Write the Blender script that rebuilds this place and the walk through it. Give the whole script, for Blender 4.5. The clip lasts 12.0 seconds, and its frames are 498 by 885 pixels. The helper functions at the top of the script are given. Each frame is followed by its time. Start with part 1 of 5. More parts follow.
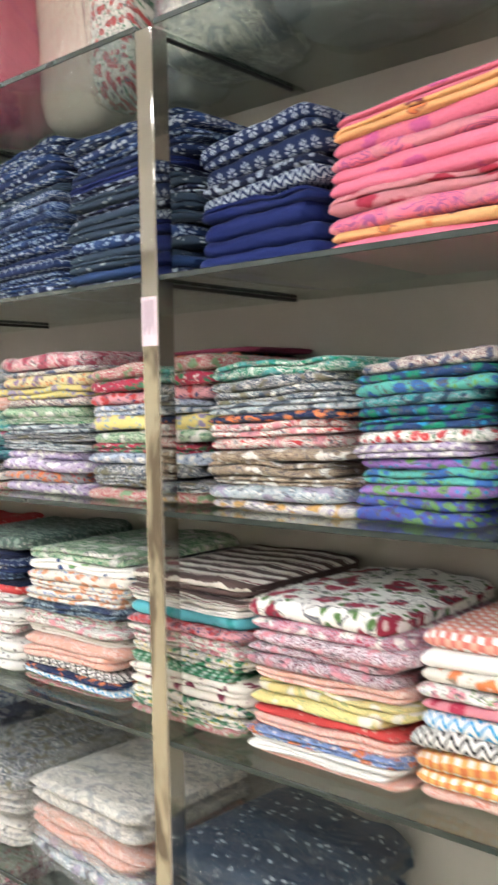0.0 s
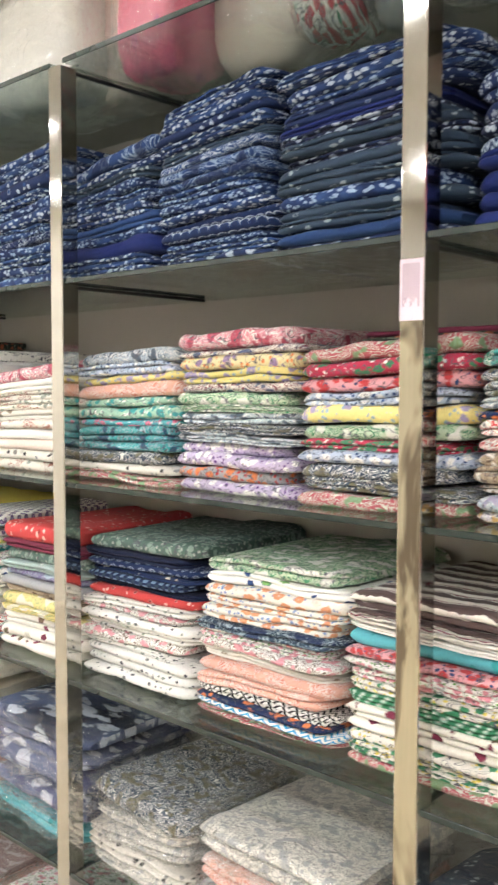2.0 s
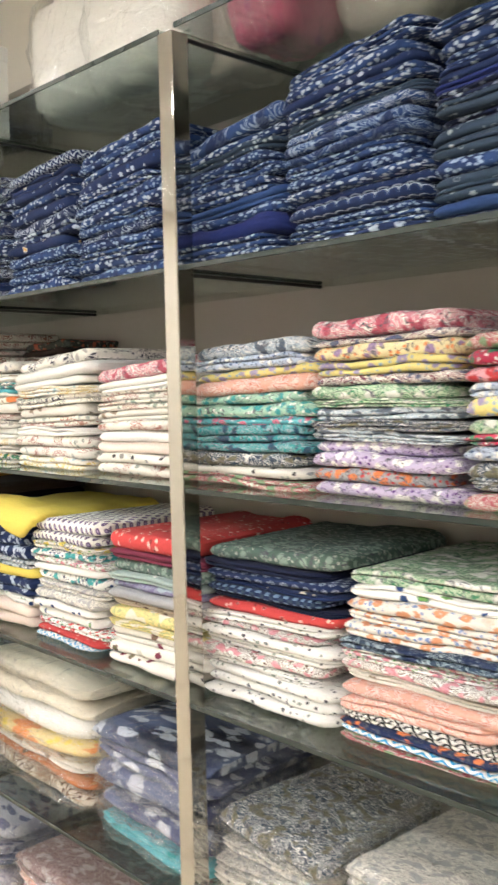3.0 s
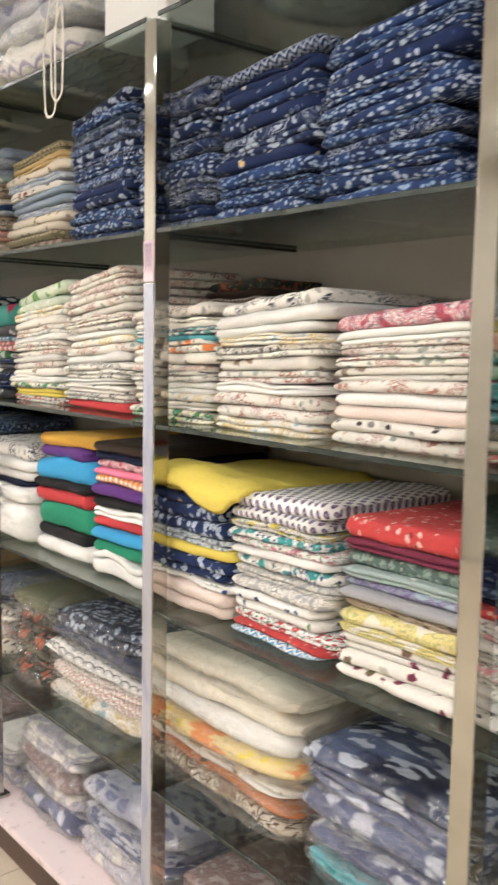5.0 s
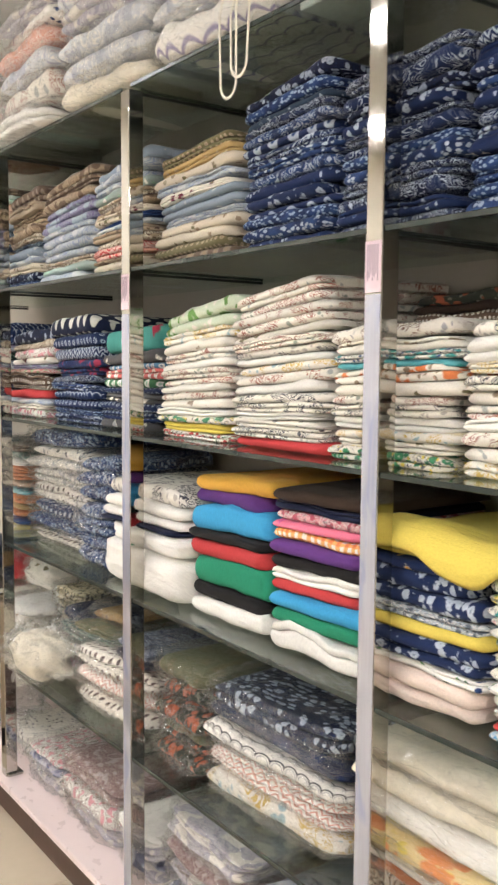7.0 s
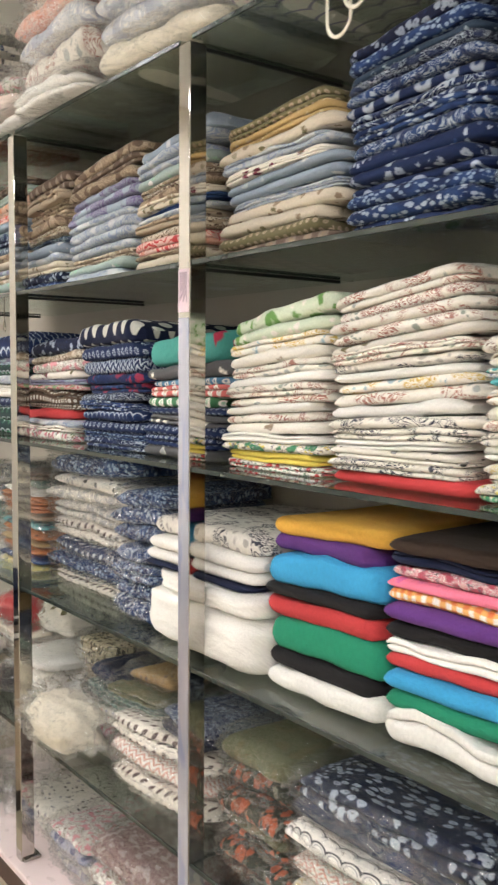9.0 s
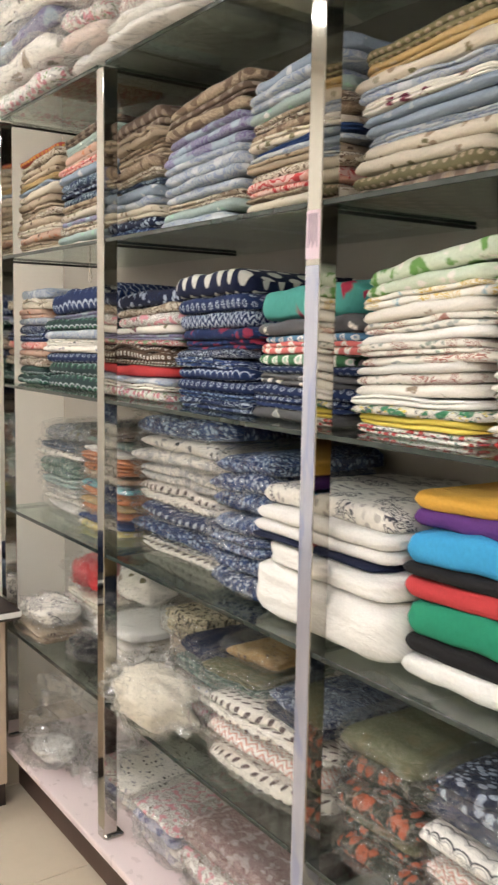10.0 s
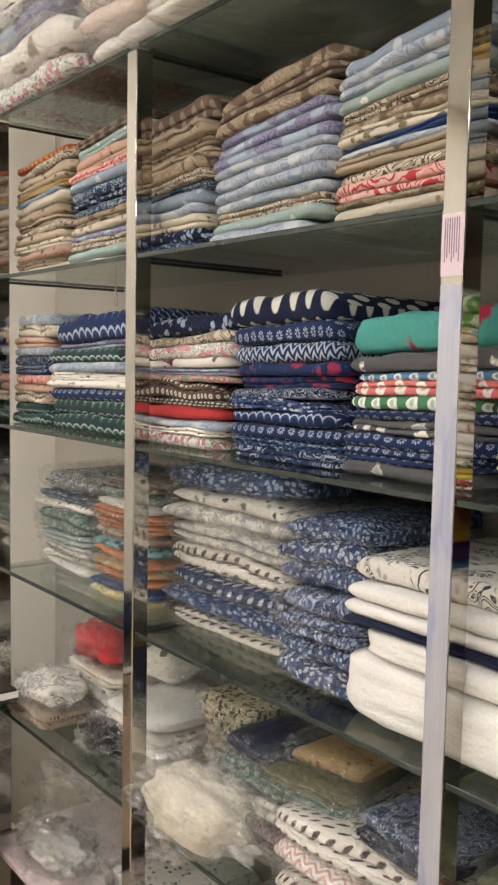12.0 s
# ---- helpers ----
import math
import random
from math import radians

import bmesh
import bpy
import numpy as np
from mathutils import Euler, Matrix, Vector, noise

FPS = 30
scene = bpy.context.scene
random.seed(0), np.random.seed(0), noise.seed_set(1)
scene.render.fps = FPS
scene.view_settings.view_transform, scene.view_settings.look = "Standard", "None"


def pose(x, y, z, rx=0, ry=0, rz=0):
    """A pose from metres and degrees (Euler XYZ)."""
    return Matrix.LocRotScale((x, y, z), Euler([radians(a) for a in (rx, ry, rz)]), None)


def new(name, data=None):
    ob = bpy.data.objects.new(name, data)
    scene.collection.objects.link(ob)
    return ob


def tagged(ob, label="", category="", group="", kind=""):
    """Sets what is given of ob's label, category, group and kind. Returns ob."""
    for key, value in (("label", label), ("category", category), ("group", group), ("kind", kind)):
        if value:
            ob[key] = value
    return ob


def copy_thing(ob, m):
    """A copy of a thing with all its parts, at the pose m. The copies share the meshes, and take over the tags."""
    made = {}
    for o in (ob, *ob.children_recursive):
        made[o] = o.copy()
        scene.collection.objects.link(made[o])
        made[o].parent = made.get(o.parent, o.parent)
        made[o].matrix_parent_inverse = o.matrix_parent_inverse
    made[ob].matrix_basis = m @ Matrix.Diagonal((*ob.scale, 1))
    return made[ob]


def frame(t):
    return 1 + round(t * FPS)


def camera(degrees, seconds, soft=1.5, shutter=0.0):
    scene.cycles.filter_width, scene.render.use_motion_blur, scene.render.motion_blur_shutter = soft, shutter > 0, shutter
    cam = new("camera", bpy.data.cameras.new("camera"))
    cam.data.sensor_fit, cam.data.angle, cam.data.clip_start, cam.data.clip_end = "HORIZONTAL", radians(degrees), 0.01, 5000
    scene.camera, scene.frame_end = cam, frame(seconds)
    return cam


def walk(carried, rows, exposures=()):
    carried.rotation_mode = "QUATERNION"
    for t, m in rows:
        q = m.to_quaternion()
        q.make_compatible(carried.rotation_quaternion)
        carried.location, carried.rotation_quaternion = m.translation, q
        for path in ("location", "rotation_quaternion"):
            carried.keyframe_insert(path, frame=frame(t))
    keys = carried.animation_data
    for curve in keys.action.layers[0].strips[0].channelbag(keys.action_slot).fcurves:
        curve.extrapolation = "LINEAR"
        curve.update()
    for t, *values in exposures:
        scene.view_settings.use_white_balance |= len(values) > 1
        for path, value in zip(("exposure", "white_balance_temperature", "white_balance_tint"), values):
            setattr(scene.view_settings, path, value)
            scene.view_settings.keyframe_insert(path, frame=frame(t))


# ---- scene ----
cam = camera(30.9, 12.0, soft=2.4, shutter=0.5)
METRES, EYE, TILT, LEAN, TURN = 3.1, 1.64, -0.2, -0.23, 40.6
ROWS = [
    (0.0, 0.0, 0.0, 0.0, -0.06, -2.58, 1.38),
    (0.5, -0.0108, 0.0414, 0.0021, 3.81, -1.93, 1.66),
    (1.0, -0.0308, 0.0665, 0.0003, 3.8, -2.96, -0.02),
    (1.5, -0.0774, 0.0881, 0.0026, 2.21, -2.48, 0.22),
    (2.0, -0.1156, 0.1004, 0.0022, 2.12, -3.42, 0.1),
    (2.5, -0.1394, 0.1264, -0.0004, 4.34, -3.51, 1.16),
    (4.5, -0.2684, 0.2428, 0.0016, 7.99, -4.36, 0.36),
    (5.0, -0.3008, 0.2697, -0.0021, 9.97, -6.2, -0.82),
    (5.5, -0.325, 0.3143, -0.0012, 13.34, -5.39, 0.65),
    (6.0, -0.3495, 0.3479, -0.002, 14.17, -5.48, -0.58),
    (6.5, -0.3926, 0.3692, 0.0001, 13.33, -4.15, 0.16),
    (7.0, -0.4307, 0.3808, 0.0, 13.46, -4.87, -0.29),
    (9.0, -0.5282, 0.4996, 0.0001, 12.54, -3.94, -0.22),
    (9.5, -0.5687, 0.5165, 0.0008, 13.05, -5.51, -0.04),
    (10.0, -0.5982, 0.5446, -0.0025, 14.83, -6.55, -0.87),
    (10.5, -0.6195, 0.5877, 0.0002, 18.37, -5.03, 0.72),
    (11.0, -0.6453, 0.6185, -0.0025, 20.78, -6.47, -0.92),
    (11.5, -0.6788, 0.6391, -0.0004, 15.49, -5.04, -1.2),
    (12.0, -0.7062, 0.6489, 0.0023, 11.72, -4.83, -0.94),
]
walk(cam, [(t, pose(0, 0, EYE, TILT, LEAN, TURN) @ pose(METRES * x, METRES * y, METRES * z, 90 + pitch, roll, yaw)) for t, x, y, z, yaw, pitch, roll in ROWS],
     exposures=((0.0, 0.34, 6060, 7), (1.5, 0.34, 6160, 7), (2.7, 0.33, 6360, 7.5), (5.0, 0.03, 6460, 9.5), (5.5, 0.04, 6480, 10), (9.0, -0.05, 6430, 8.5), (10.8, -0.10, 6520, 10), (12.0, -0.24, 6560, 10)))

# ---------------------------------------------------------------- light
world = bpy.data.worlds.new("world")
scene.world = world
world.use_nodes = True
world.node_tree.nodes["Background"].inputs[0].default_value = (0.9, 0.95, 1.0, 1)
world.node_tree.nodes["Background"].inputs[1].default_value = 0.02
LAMP = 66.0

# ---------------------------------------------------------------- plan (metres)
FRONT = 1.120                       # front of the steel posts
GLASS = 1.123                       # front edge of the glass shelves
BACK = 1.600                        # back panel
CLOTH = 1.190                       # front of the folded cloths
POSTS = (0.560, -0.290, -1.188, -2.052, -2.927, -3.822, -4.722, -5.500)
POST_W = 0.041
SHELF = {"T": 2.308, "A": 1.863, "B": 1.441, "C": 1.020, "D": 0.595, "E": 0.190}
WALL_X, ROOM_X, ROOM_Y, CEIL = -6.10, 1.9, -3.3, 2.95


# ---------------------------------------------------------------- material tools
class Net:
    """A small writer of node trees."""

    def __init__(self, name):
        self.mat = bpy.data.materials.new(name)
        self.mat.use_nodes = True
        self.tree = self.mat.node_tree
        self.tree.nodes.clear()
        self.out = self.tree.nodes.new("ShaderNodeOutputMaterial")

    def node(self, kind, links=None, **props):
        n = self.tree.nodes.new(kind)
        for key, value in props.items():
            setattr(n, key, value)
        for key, value in (links or {}).items():
            self.put(n.inputs[key], value)
        return n

    def put(self, socket, value):
        if isinstance(value, bpy.types.NodeSocket):
            self.tree.links.new(value, socket)
        elif isinstance(value, tuple) and len(value) == 3 and socket.type == "RGBA":
            socket.default_value = (*value, 1)
        else:
            socket.default_value = value

    def math(self, op, a, b=0.0, c=0.0, clamp=False):
        return self.node("ShaderNodeMath", {0: a, 1: b, 2: c}, operation=op, use_clamp=clamp).outputs[0]

    def vec(self, op, a, b=(0.0, 0.0, 0.0)):
        n = self.node("ShaderNodeVectorMath", {0: a}, operation=op)
        if op == "SCALE":
            self.put(n.inputs["Scale"], b)
        elif op != "LENGTH" and op != "FRACTION" and op != "FLOOR":
            self.put(n.inputs[1], b)
        return n.outputs["Value"] if op == "LENGTH" else n.outputs[0]

    def mix(self, fac, a, b, blend="MIX"):
        n = self.node("ShaderNodeMix", data_type="RGBA", blend_type=blend)
        self.put(n.inputs[0], fac)
        self.put(n.inputs[6], a)
        self.put(n.inputs[7], b)
        return n.outputs[2]

    def noise(self, at, scale, detail=2.0, rough=0.5, distort=0.0):
        return self.node("ShaderNodeTexNoise", {"Vector": at, "Scale": scale, "Detail": detail, "Roughness": rough, "Distortion": distort})

    def voronoi(self, at, scale, feature="F1", jitter=1.0):
        return self.node("ShaderNodeTexVoronoi", {"Vector": at, "Scale": scale, "Randomness": jitter}, feature=feature)

    def step(self, value, edge, soft=0.04):
        """1 where value is under edge, with a soft border."""
        return self.node("ShaderNodeMapRange", {0: value, 1: edge - soft, 2: edge + soft, 3: 1.0, 4: 0.0}).outputs[0]

    def gloss_at_edge(self, least, normal=None):
        """Schlick's reflectance, from the angle to the surface."""
        w = self.node("ShaderNodeLayerWeight", {"Blend": 0.5})
        if normal is not None:
            self.put(w.inputs["Normal"], normal)
        return self.math("MULTIPLY_ADD", self.math("POWER", w.outputs["Facing"], 5.0), 1.0 - least, least, clamp=True)

    def shade(self, color, rough=0.6, metal=0.0, bump=None, strength=0.2, dist=0.002, **more):
        n = self.node("ShaderNodeBsdfPrincipled", {"Base Color": color, "Roughness": rough, "Metallic": metal})
        for key, value in more.items():
            self.put(n.inputs[key.replace("_", " ")], value)
        if bump is not None:
            b = self.node("ShaderNodeBump", {"Height": bump, "Strength": strength, "Distance": dist})
            self.tree.links.new(b.outputs[0], n.inputs["Normal"])
        self.tree.links.new(n.outputs[0], self.out.inputs[0])
        return self.mat


def plain(name, color, rough=0.5, metal=0.0, grain=60.0, vary=0.12, strength=0.1, dist=0.001):
    n = Net(name)
    at = n.node("ShaderNodeTexCoord").outputs["Object"]
    fine = n.noise(at, grain, 4.0).outputs[0]
    wide = n.noise(at, grain * 0.06, 3.0).outputs[0]
    f = n.math("ADD", n.math("MULTIPLY", fine, 0.4), n.math("MULTIPLY", wide, 0.6))
    dark = tuple(c * (1 - vary * 1.5) for c in color)
    light = tuple(min(1.0, c * (1 + vary)) for c in color)
    return n.shade(n.mix(f, dark, light), n.math("MULTIPLY_ADD", fine, 0.2, rough - 0.1), metal, fine, strength, dist)


def steel():
    n = Net("polished_steel")
    at = n.node("ShaderNodeTexCoord").outputs["Object"]
    drawn = n.noise(n.vec("MULTIPLY", at, (160.0, 160.0, 3.0)), 1.0, 4.0).outputs[0]
    dirt = n.noise(at, 9.0, 5.0, 0.65).outputs[0]
    rough = n.math("ADD", n.math("MULTIPLY", drawn, 0.04), n.math("MULTIPLY_ADD", dirt, 0.07, 0.005))
    return n.shade(n.mix(dirt, (0.40, 0.385, 0.35), (0.60, 0.58, 0.54)), rough, 1.0, drawn, 0.05, 0.001)


def glass():
    """Clear float glass: tinted straight through, a mirror at the grazing angle."""
    n = Net("shelf_glass")
    at = n.node("ShaderNodeTexCoord").outputs["Object"]
    smear = n.noise(at, 7.0, 5.0, 0.6).outputs[0]
    clear = n.node("ShaderNodeBsdfTransparent", {"Color": (0.80, 0.845, 0.825)})
    gloss = n.node("ShaderNodeBsdfGlossy", {"Color": (0.95, 1.0, 0.98), "Roughness": n.math("MULTIPLY_ADD", smear, 0.10, 0.0)})
    fres = n.gloss_at_edge(0.045)
    m = n.node("ShaderNodeMixShader", {0: fres, 1: clear.outputs[0], 2: gloss.outputs[0]})
    n.tree.links.new(m.outputs[0], n.out.inputs[0])
    return n.mat


def glass_edge():
    n = Net("glass_edge")
    at = n.node("ShaderNodeTexCoord").outputs["Object"]
    f = n.noise(at, 14.0, 3.0).outputs[0]
    return n.shade(n.mix(f, (0.008, 0.014, 0.012), (0.035, 0.050, 0.042)), 0.25, 0.0, f, 0.05)


def film(name, crease=16.0, milk=0.03):
    """Thin clear plastic film, creased and shiny."""
    n = Net(name)
    at = n.node("ShaderNodeTexCoord").outputs["Object"]
    bent = n.vec("ADD", at, n.vec("SCALE", n.noise(at, 9.0, 2.0).outputs[1], 0.12))
    ridge = n.voronoi(bent, crease, "DISTANCE_TO_EDGE").outputs[0]
    small = n.noise(at, crease * 3.2, 2.0, 0.5, 1.0).outputs[0]
    h = n.math("MULTIPLY_ADD", small, 0.35, n.math("MINIMUM", n.math("MULTIPLY", ridge, 2.2), 0.5))
    crease_line = n.math("MULTIPLY", n.step(ridge, 0.010, 0.010), n.step(n.noise(at, 11.0, 2.0).outputs[0], 0.50, 0.06))
    bump = n.node("ShaderNodeBump", {"Height": h, "Strength": 0.45, "Distance": 0.012}).outputs[0]
    clear = n.node("ShaderNodeBsdfTransparent", {"Color": (0.985, 0.985, 0.98)})
    haze = n.node("ShaderNodeBsdfDiffuse", {"Color": (0.8, 0.8, 0.79), "Normal": bump})
    gloss = n.node("ShaderNodeBsdfGlossy", {"Color": (1.0, 1.0, 1.0), "Roughness": 0.20, "Normal": bump})
    fres = n.gloss_at_edge(0.14, bump)
    body = n.node("ShaderNodeMixShader", {0: n.math("MULTIPLY_ADD", crease_line, 0.16, milk, clamp=True), 1: clear.outputs[0], 2: haze.outputs[0]})
    m = n.node("ShaderNodeMixShader", {0: n.math("MULTIPLY", fres, 0.7), 1: body.outputs[0], 2: gloss.outputs[0]})
    n.tree.links.new(m.outputs[0], n.out.inputs[0])
    return n.mat


def post_film(name, a, b, streak, mark):
    """Protective sheet left on a steel post, with smeared vertical streaks."""
    n = Net(name)
    at = n.node("ShaderNodeTexCoord").outputs["Object"]
    down = n.noise(n.vec("MULTIPLY", at, (60.0, 60.0, 3.5)), 1.0, 4.0, 0.6).outputs[0]
    patch = n.noise(n.vec("MULTIPLY", at, (14.0, 14.0, 4.0)), 1.0, 3.0, 0.6, 0.8).outputs[0]
    col = n.mix(down, a, b)
    col = n.mix(n.math("MULTIPLY", n.step(patch, mark, 0.05), 0.8), col, streak)
    return n.shade(col, n.math("MULTIPLY_ADD", patch, 0.22, 0.06), 0.6, down, 0.15, 0.001, Coat_Weight=0.4)


def wood(name, a, b):
    n = Net(name)
    at = n.node("ShaderNodeTexCoord").outputs["Object"]
    long = n.vec("MULTIPLY", at, (30.0, 30.0, 1.6))
    grain = n.noise(long, 2.2, 6.0, 0.6, 0.6).outputs[0]
    fine = n.noise(n.vec("MULTIPLY", at, (240.0, 240.0, 8.0)), 1.0, 2.0).outputs[0]
    f = n.math("MULTIPLY_ADD", fine, 0.3, n.math("MULTIPLY", grain, 0.7))
    return n.shade(n.mix(f, a, b), 0.42, 0.0, f, 0.06)


CLOTHS = {}


def cloth(base, ink, ink2, kind, size=1.0, rough=0.82):
    """Printed cotton. The print follows the surface of the fold, in metres."""
    key = (base, ink, ink2, kind, size)
    if key in CLOTHS:
        return CLOTHS[key]
    n = Net("cotton_" + kind.rstrip("+"))
    uv = n.node("ShaderNodeTexCoord").outputs["UV"]
    rnd = n.node("ShaderNodeObjectInfo").outputs["Random"]
    shift = n.node("ShaderNodeCombineXYZ", {0: n.math("MULTIPLY", rnd, 37.0), 1: n.math("MULTIPLY", rnd, 91.0), 2: 0.0}).outputs[0]
    at = n.vec("ADD", uv, shift)
    wob = n.vec("SCALE", n.noise(at, 40.0, 2.0).outputs[1], 0.012 * size)
    at2 = n.vec("ADD", at, wob)
    col = base
    k = 1.0 / size

    def lattice(cell, stagger=0.5):
        q = n.vec("SCALE", at, 1.0 / cell)
        sep = n.node("ShaderNodeSeparateXYZ", {0: q})
        row = n.math("FLOOR", sep.outputs[1])
        x = n.math("SUBTRACT", n.math("FRACT", n.math("MULTIPLY_ADD", row, stagger, sep.outputs[0])), 0.5)
        y = n.math("SUBTRACT", n.math("FRACT", sep.outputs[1]), 0.5)
        return x, y

    accent = kind.endswith("+")
    kind = kind.rstrip("+")
    if kind == "flower":                       # large blooms with leaves between
        v = n.voronoi(at2, 32.0 * k)
        v2 = n.voronoi(at2, 62.0 * k)
        leaf = n.math("MULTIPLY", n.step(v2.outputs[0], 0.33), n.step(n.noise(at, 28.0 * k).outputs[0], 0.56, 0.03))
        col = n.mix(leaf, col, ink2)
        pet = n.math("MULTIPLY_ADD", n.noise(at, 120.0 * k, 1.0).outputs[0], 0.34, v.outputs[0])
        pick = n.node("ShaderNodeSeparateColor", {0: v.outputs[1]}).outputs[0]
        bloom = n.math("MULTIPLY", n.step(pet, 0.60), n.step(pick, 0.82, 0.01))
        col = n.mix(bloom, col, ink)
        col = n.mix(n.step(pet, 0.28), col, n.mix(0.55, ink, base))
    elif kind == "sprig":                      # small scattered motifs
        v = n.voronoi(at2, 38.0 * k)
        pick = n.node("ShaderNodeSeparateColor", {0: v.outputs[1]})
        d = n.math("MULTIPLY_ADD", n.noise(at, 150.0 * k, 1.0).outputs[0], 0.4, v.outputs[0])
        col = n.mix(n.math("MULTIPLY", n.step(d, 0.50), n.step(pick.outputs[0], 0.55, 0.01)), col, ink)
        col = n.mix(n.math("MULTIPLY", n.step(d, 0.46), n.step(pick.outputs[1], 0.28, 0.01)), col, ink2)
    elif kind == "paisley":                    # curling outlines
        f = n.noise(at2, 21.0 * k, 1.0, 0.5, 1.8).outputs[0]
        w = n.math("ABSOLUTE", n.math("SINE", n.math("MULTIPLY", f, 27.0)))
        col = n.mix(n.step(w, 0.52, 0.08), col, ink)
        col = n.mix(n.step(n.noise(at, 24.0 * k, 1.0).outputs[0], 0.43, 0.02), col, n.mix(0.85, col, ink2))
    elif kind == "batik":                      # broken white resist marks
        v = n.voronoi(n.vec("MULTIPLY", at2, (1.0, 1.6, 1.0)), 48.0 * k)
        f = n.noise(at, 130.0 * k, 2.0).outputs[0]
        col = n.mix(n.step(n.noise(at, 18.0 * k).outputs[0], 0.5, 0.1), col, ink2)
        col = n.mix(n.step(n.math("MULTIPLY_ADD", f, 0.5, v.outputs[0]), 0.63, 0.06), col, ink)
    elif kind == "dots":
        x, y = lattice(0.017 * size)
        d = n.math("SQRT", n.math("ADD", n.math("MULTIPLY", x, x), n.math("MULTIPLY", y, y)))
        col = n.mix(n.step(d, 0.26, 0.06), col, ink)
        col = n.mix(n.step(d, 0.09, 0.04), col, ink2)
    elif kind == "daisy":
        x, y = lattice(0.040 * size)
        d = n.math("SQRT", n.math("ADD", n.math("MULTIPLY", x, x), n.math("MULTIPLY", y, y)))
        a = n.math("COSINE", n.math("MULTIPLY", n.math("ARCTAN2", y, x), 8.0))
        col = n.mix(n.math("MULTIPLY", n.step(d, 0.32, 0.03), n.math("GREATER_THAN", a, -0.1)), col, ink)
        col = n.mix(n.step(d, 0.10, 0.03), col, ink2)
    elif kind == "stripe":
        sep = n.node("ShaderNodeSeparateXYZ", {0: at2})
        w = n.math("FRACT", n.math("MULTIPLY", sep.outputs[1], 34.0 * k))
        col = n.mix(n.step(w, 0.46, 0.03), col, ink)
        col = n.mix(n.math("MULTIPLY", n.step(w, 0.62, 0.02), n.math("GREATER_THAN", w, 0.54)), col, ink2)
    elif kind == "zigzag":
        sep = n.node("ShaderNodeSeparateXYZ", {0: at})
        tri = n.math("PINGPONG", n.math("MULTIPLY", sep.outputs[0], 80.0 * k), 1.0)
        w = n.math("FRACT", n.math("MULTIPLY_ADD", sep.outputs[1], 62.0 * k, tri))
        col = n.mix(n.step(w, 0.42, 0.05), col, ink)
    elif kind == "scales":
        x, y = lattice(0.026 * size)
        d = n.math("SQRT", n.math("ADD", n.math("MULTIPLY", x, x), n.math("POWER", n.math("ADD", y, 0.45), 2.0)))
        col = n.mix(n.step(n.math("ABSOLUTE", n.math("SUBTRACT", d, 0.56)), 0.06, 0.03), col, ink)
        col = n.mix(n.step(n.math("ABSOLUTE", n.math("SUBTRACT", d, 0.38)), 0.03, 0.02), col, ink2)
    elif kind == "drop":                       # pointed drops in rows
        x, y = lattice(0.034 * size)
        d = n.math("SQRT", n.math("ADD", n.math("POWER", n.math("MULTIPLY", x, 1.5), 2.0), n.math("MULTIPLY", y, y)))
        d = n.math("MULTIPLY_ADD", y, 0.22, d)
        col = n.mix(n.step(d, 0.39, 0.03), col, ink)
        col = n.mix(n.step(d, 0.16, 0.03), col, ink2)
    elif kind == "stroke":                     # slanting brush strokes in rows
        x, y = lattice(0.030 * size)
        a = n.math("ABSOLUTE", n.math("MULTIPLY_ADD", x, 0.80, n.math("MULTIPLY", y, 0.60)))
        b = n.math("ABSOLUTE", n.math("MULTIPLY_ADD", x, -0.60, n.math("MULTIPLY", y, 0.80)))
        b = n.math("MULTIPLY_ADD", a, 0.22, b)
        col = n.mix(n.math("MULTIPLY", n.step(a, 0.40, 0.04), n.step(b, 0.16, 0.04)), col, ink)
    elif kind == "scroll":                     # sparse line-drawn leaves and curls
        f = n.noise(at2, 30.0 * k, 1.0, 0.5, 1.8).outputs[0]
        w = n.math("ABSOLUTE", n.math("SINE", n.math("MULTIPLY", f, 25.0)))
        spot = n.noise(at, 19.0 * k, 1.0).outputs[0]
        col = n.mix(n.math("MULTIPLY", n.step(w, 0.62, 0.12), n.step(spot, 0.49, 0.02)), col, ink)
        w2 = n.voronoi(at2, 60.0 * k).outputs[0]
        col = n.mix(n.math("MULTIPLY", n.step(w2, 0.40, 0.06), n.math("GREATER_THAN", spot, 0.58)), col, ink2)
    elif kind == "check":
        sep = n.node("ShaderNodeSeparateXYZ", {0: at2})
        a = n.step(n.math("FRACT", n.math("MULTIPLY", sep.outputs[0], 45.0 * k)), 0.5, 0.05)
        b = n.step(n.math("FRACT", n.math("MULTIPLY", sep.outputs[1], 45.0 * k)), 0.5, 0.05)
        col = n.mix(n.math("MULTIPLY", a, b), col, ink)
        col = n.mix(n.math("MULTIPLY", n.math("SUBTRACT", 1.0, a), n.math("SUBTRACT", 1.0, b)), col, ink2)
    if accent:                                 # dark outlines and leaf shadows
        f = n.noise(at2, 34.0 * k, 1.0, 0.5, 1.2).outputs[0]
        line = n.math("ABSOLUTE", n.math("SUBTRACT", f, 0.56))
        col = n.mix(n.step(line, 0.020, 0.014), col, (0.10, 0.10, 0.12))
    # dye that took unevenly, and the weave
    wide = n.noise(at, 9.0, 3.0).outputs[0]
    col = n.mix(n.math("MULTIPLY", wide, 0.45), col, (0.62, 0.62, 0.64), "MULTIPLY")
    fleck = n.noise(at, 210.0, 2.0, 0.6).outputs[0]
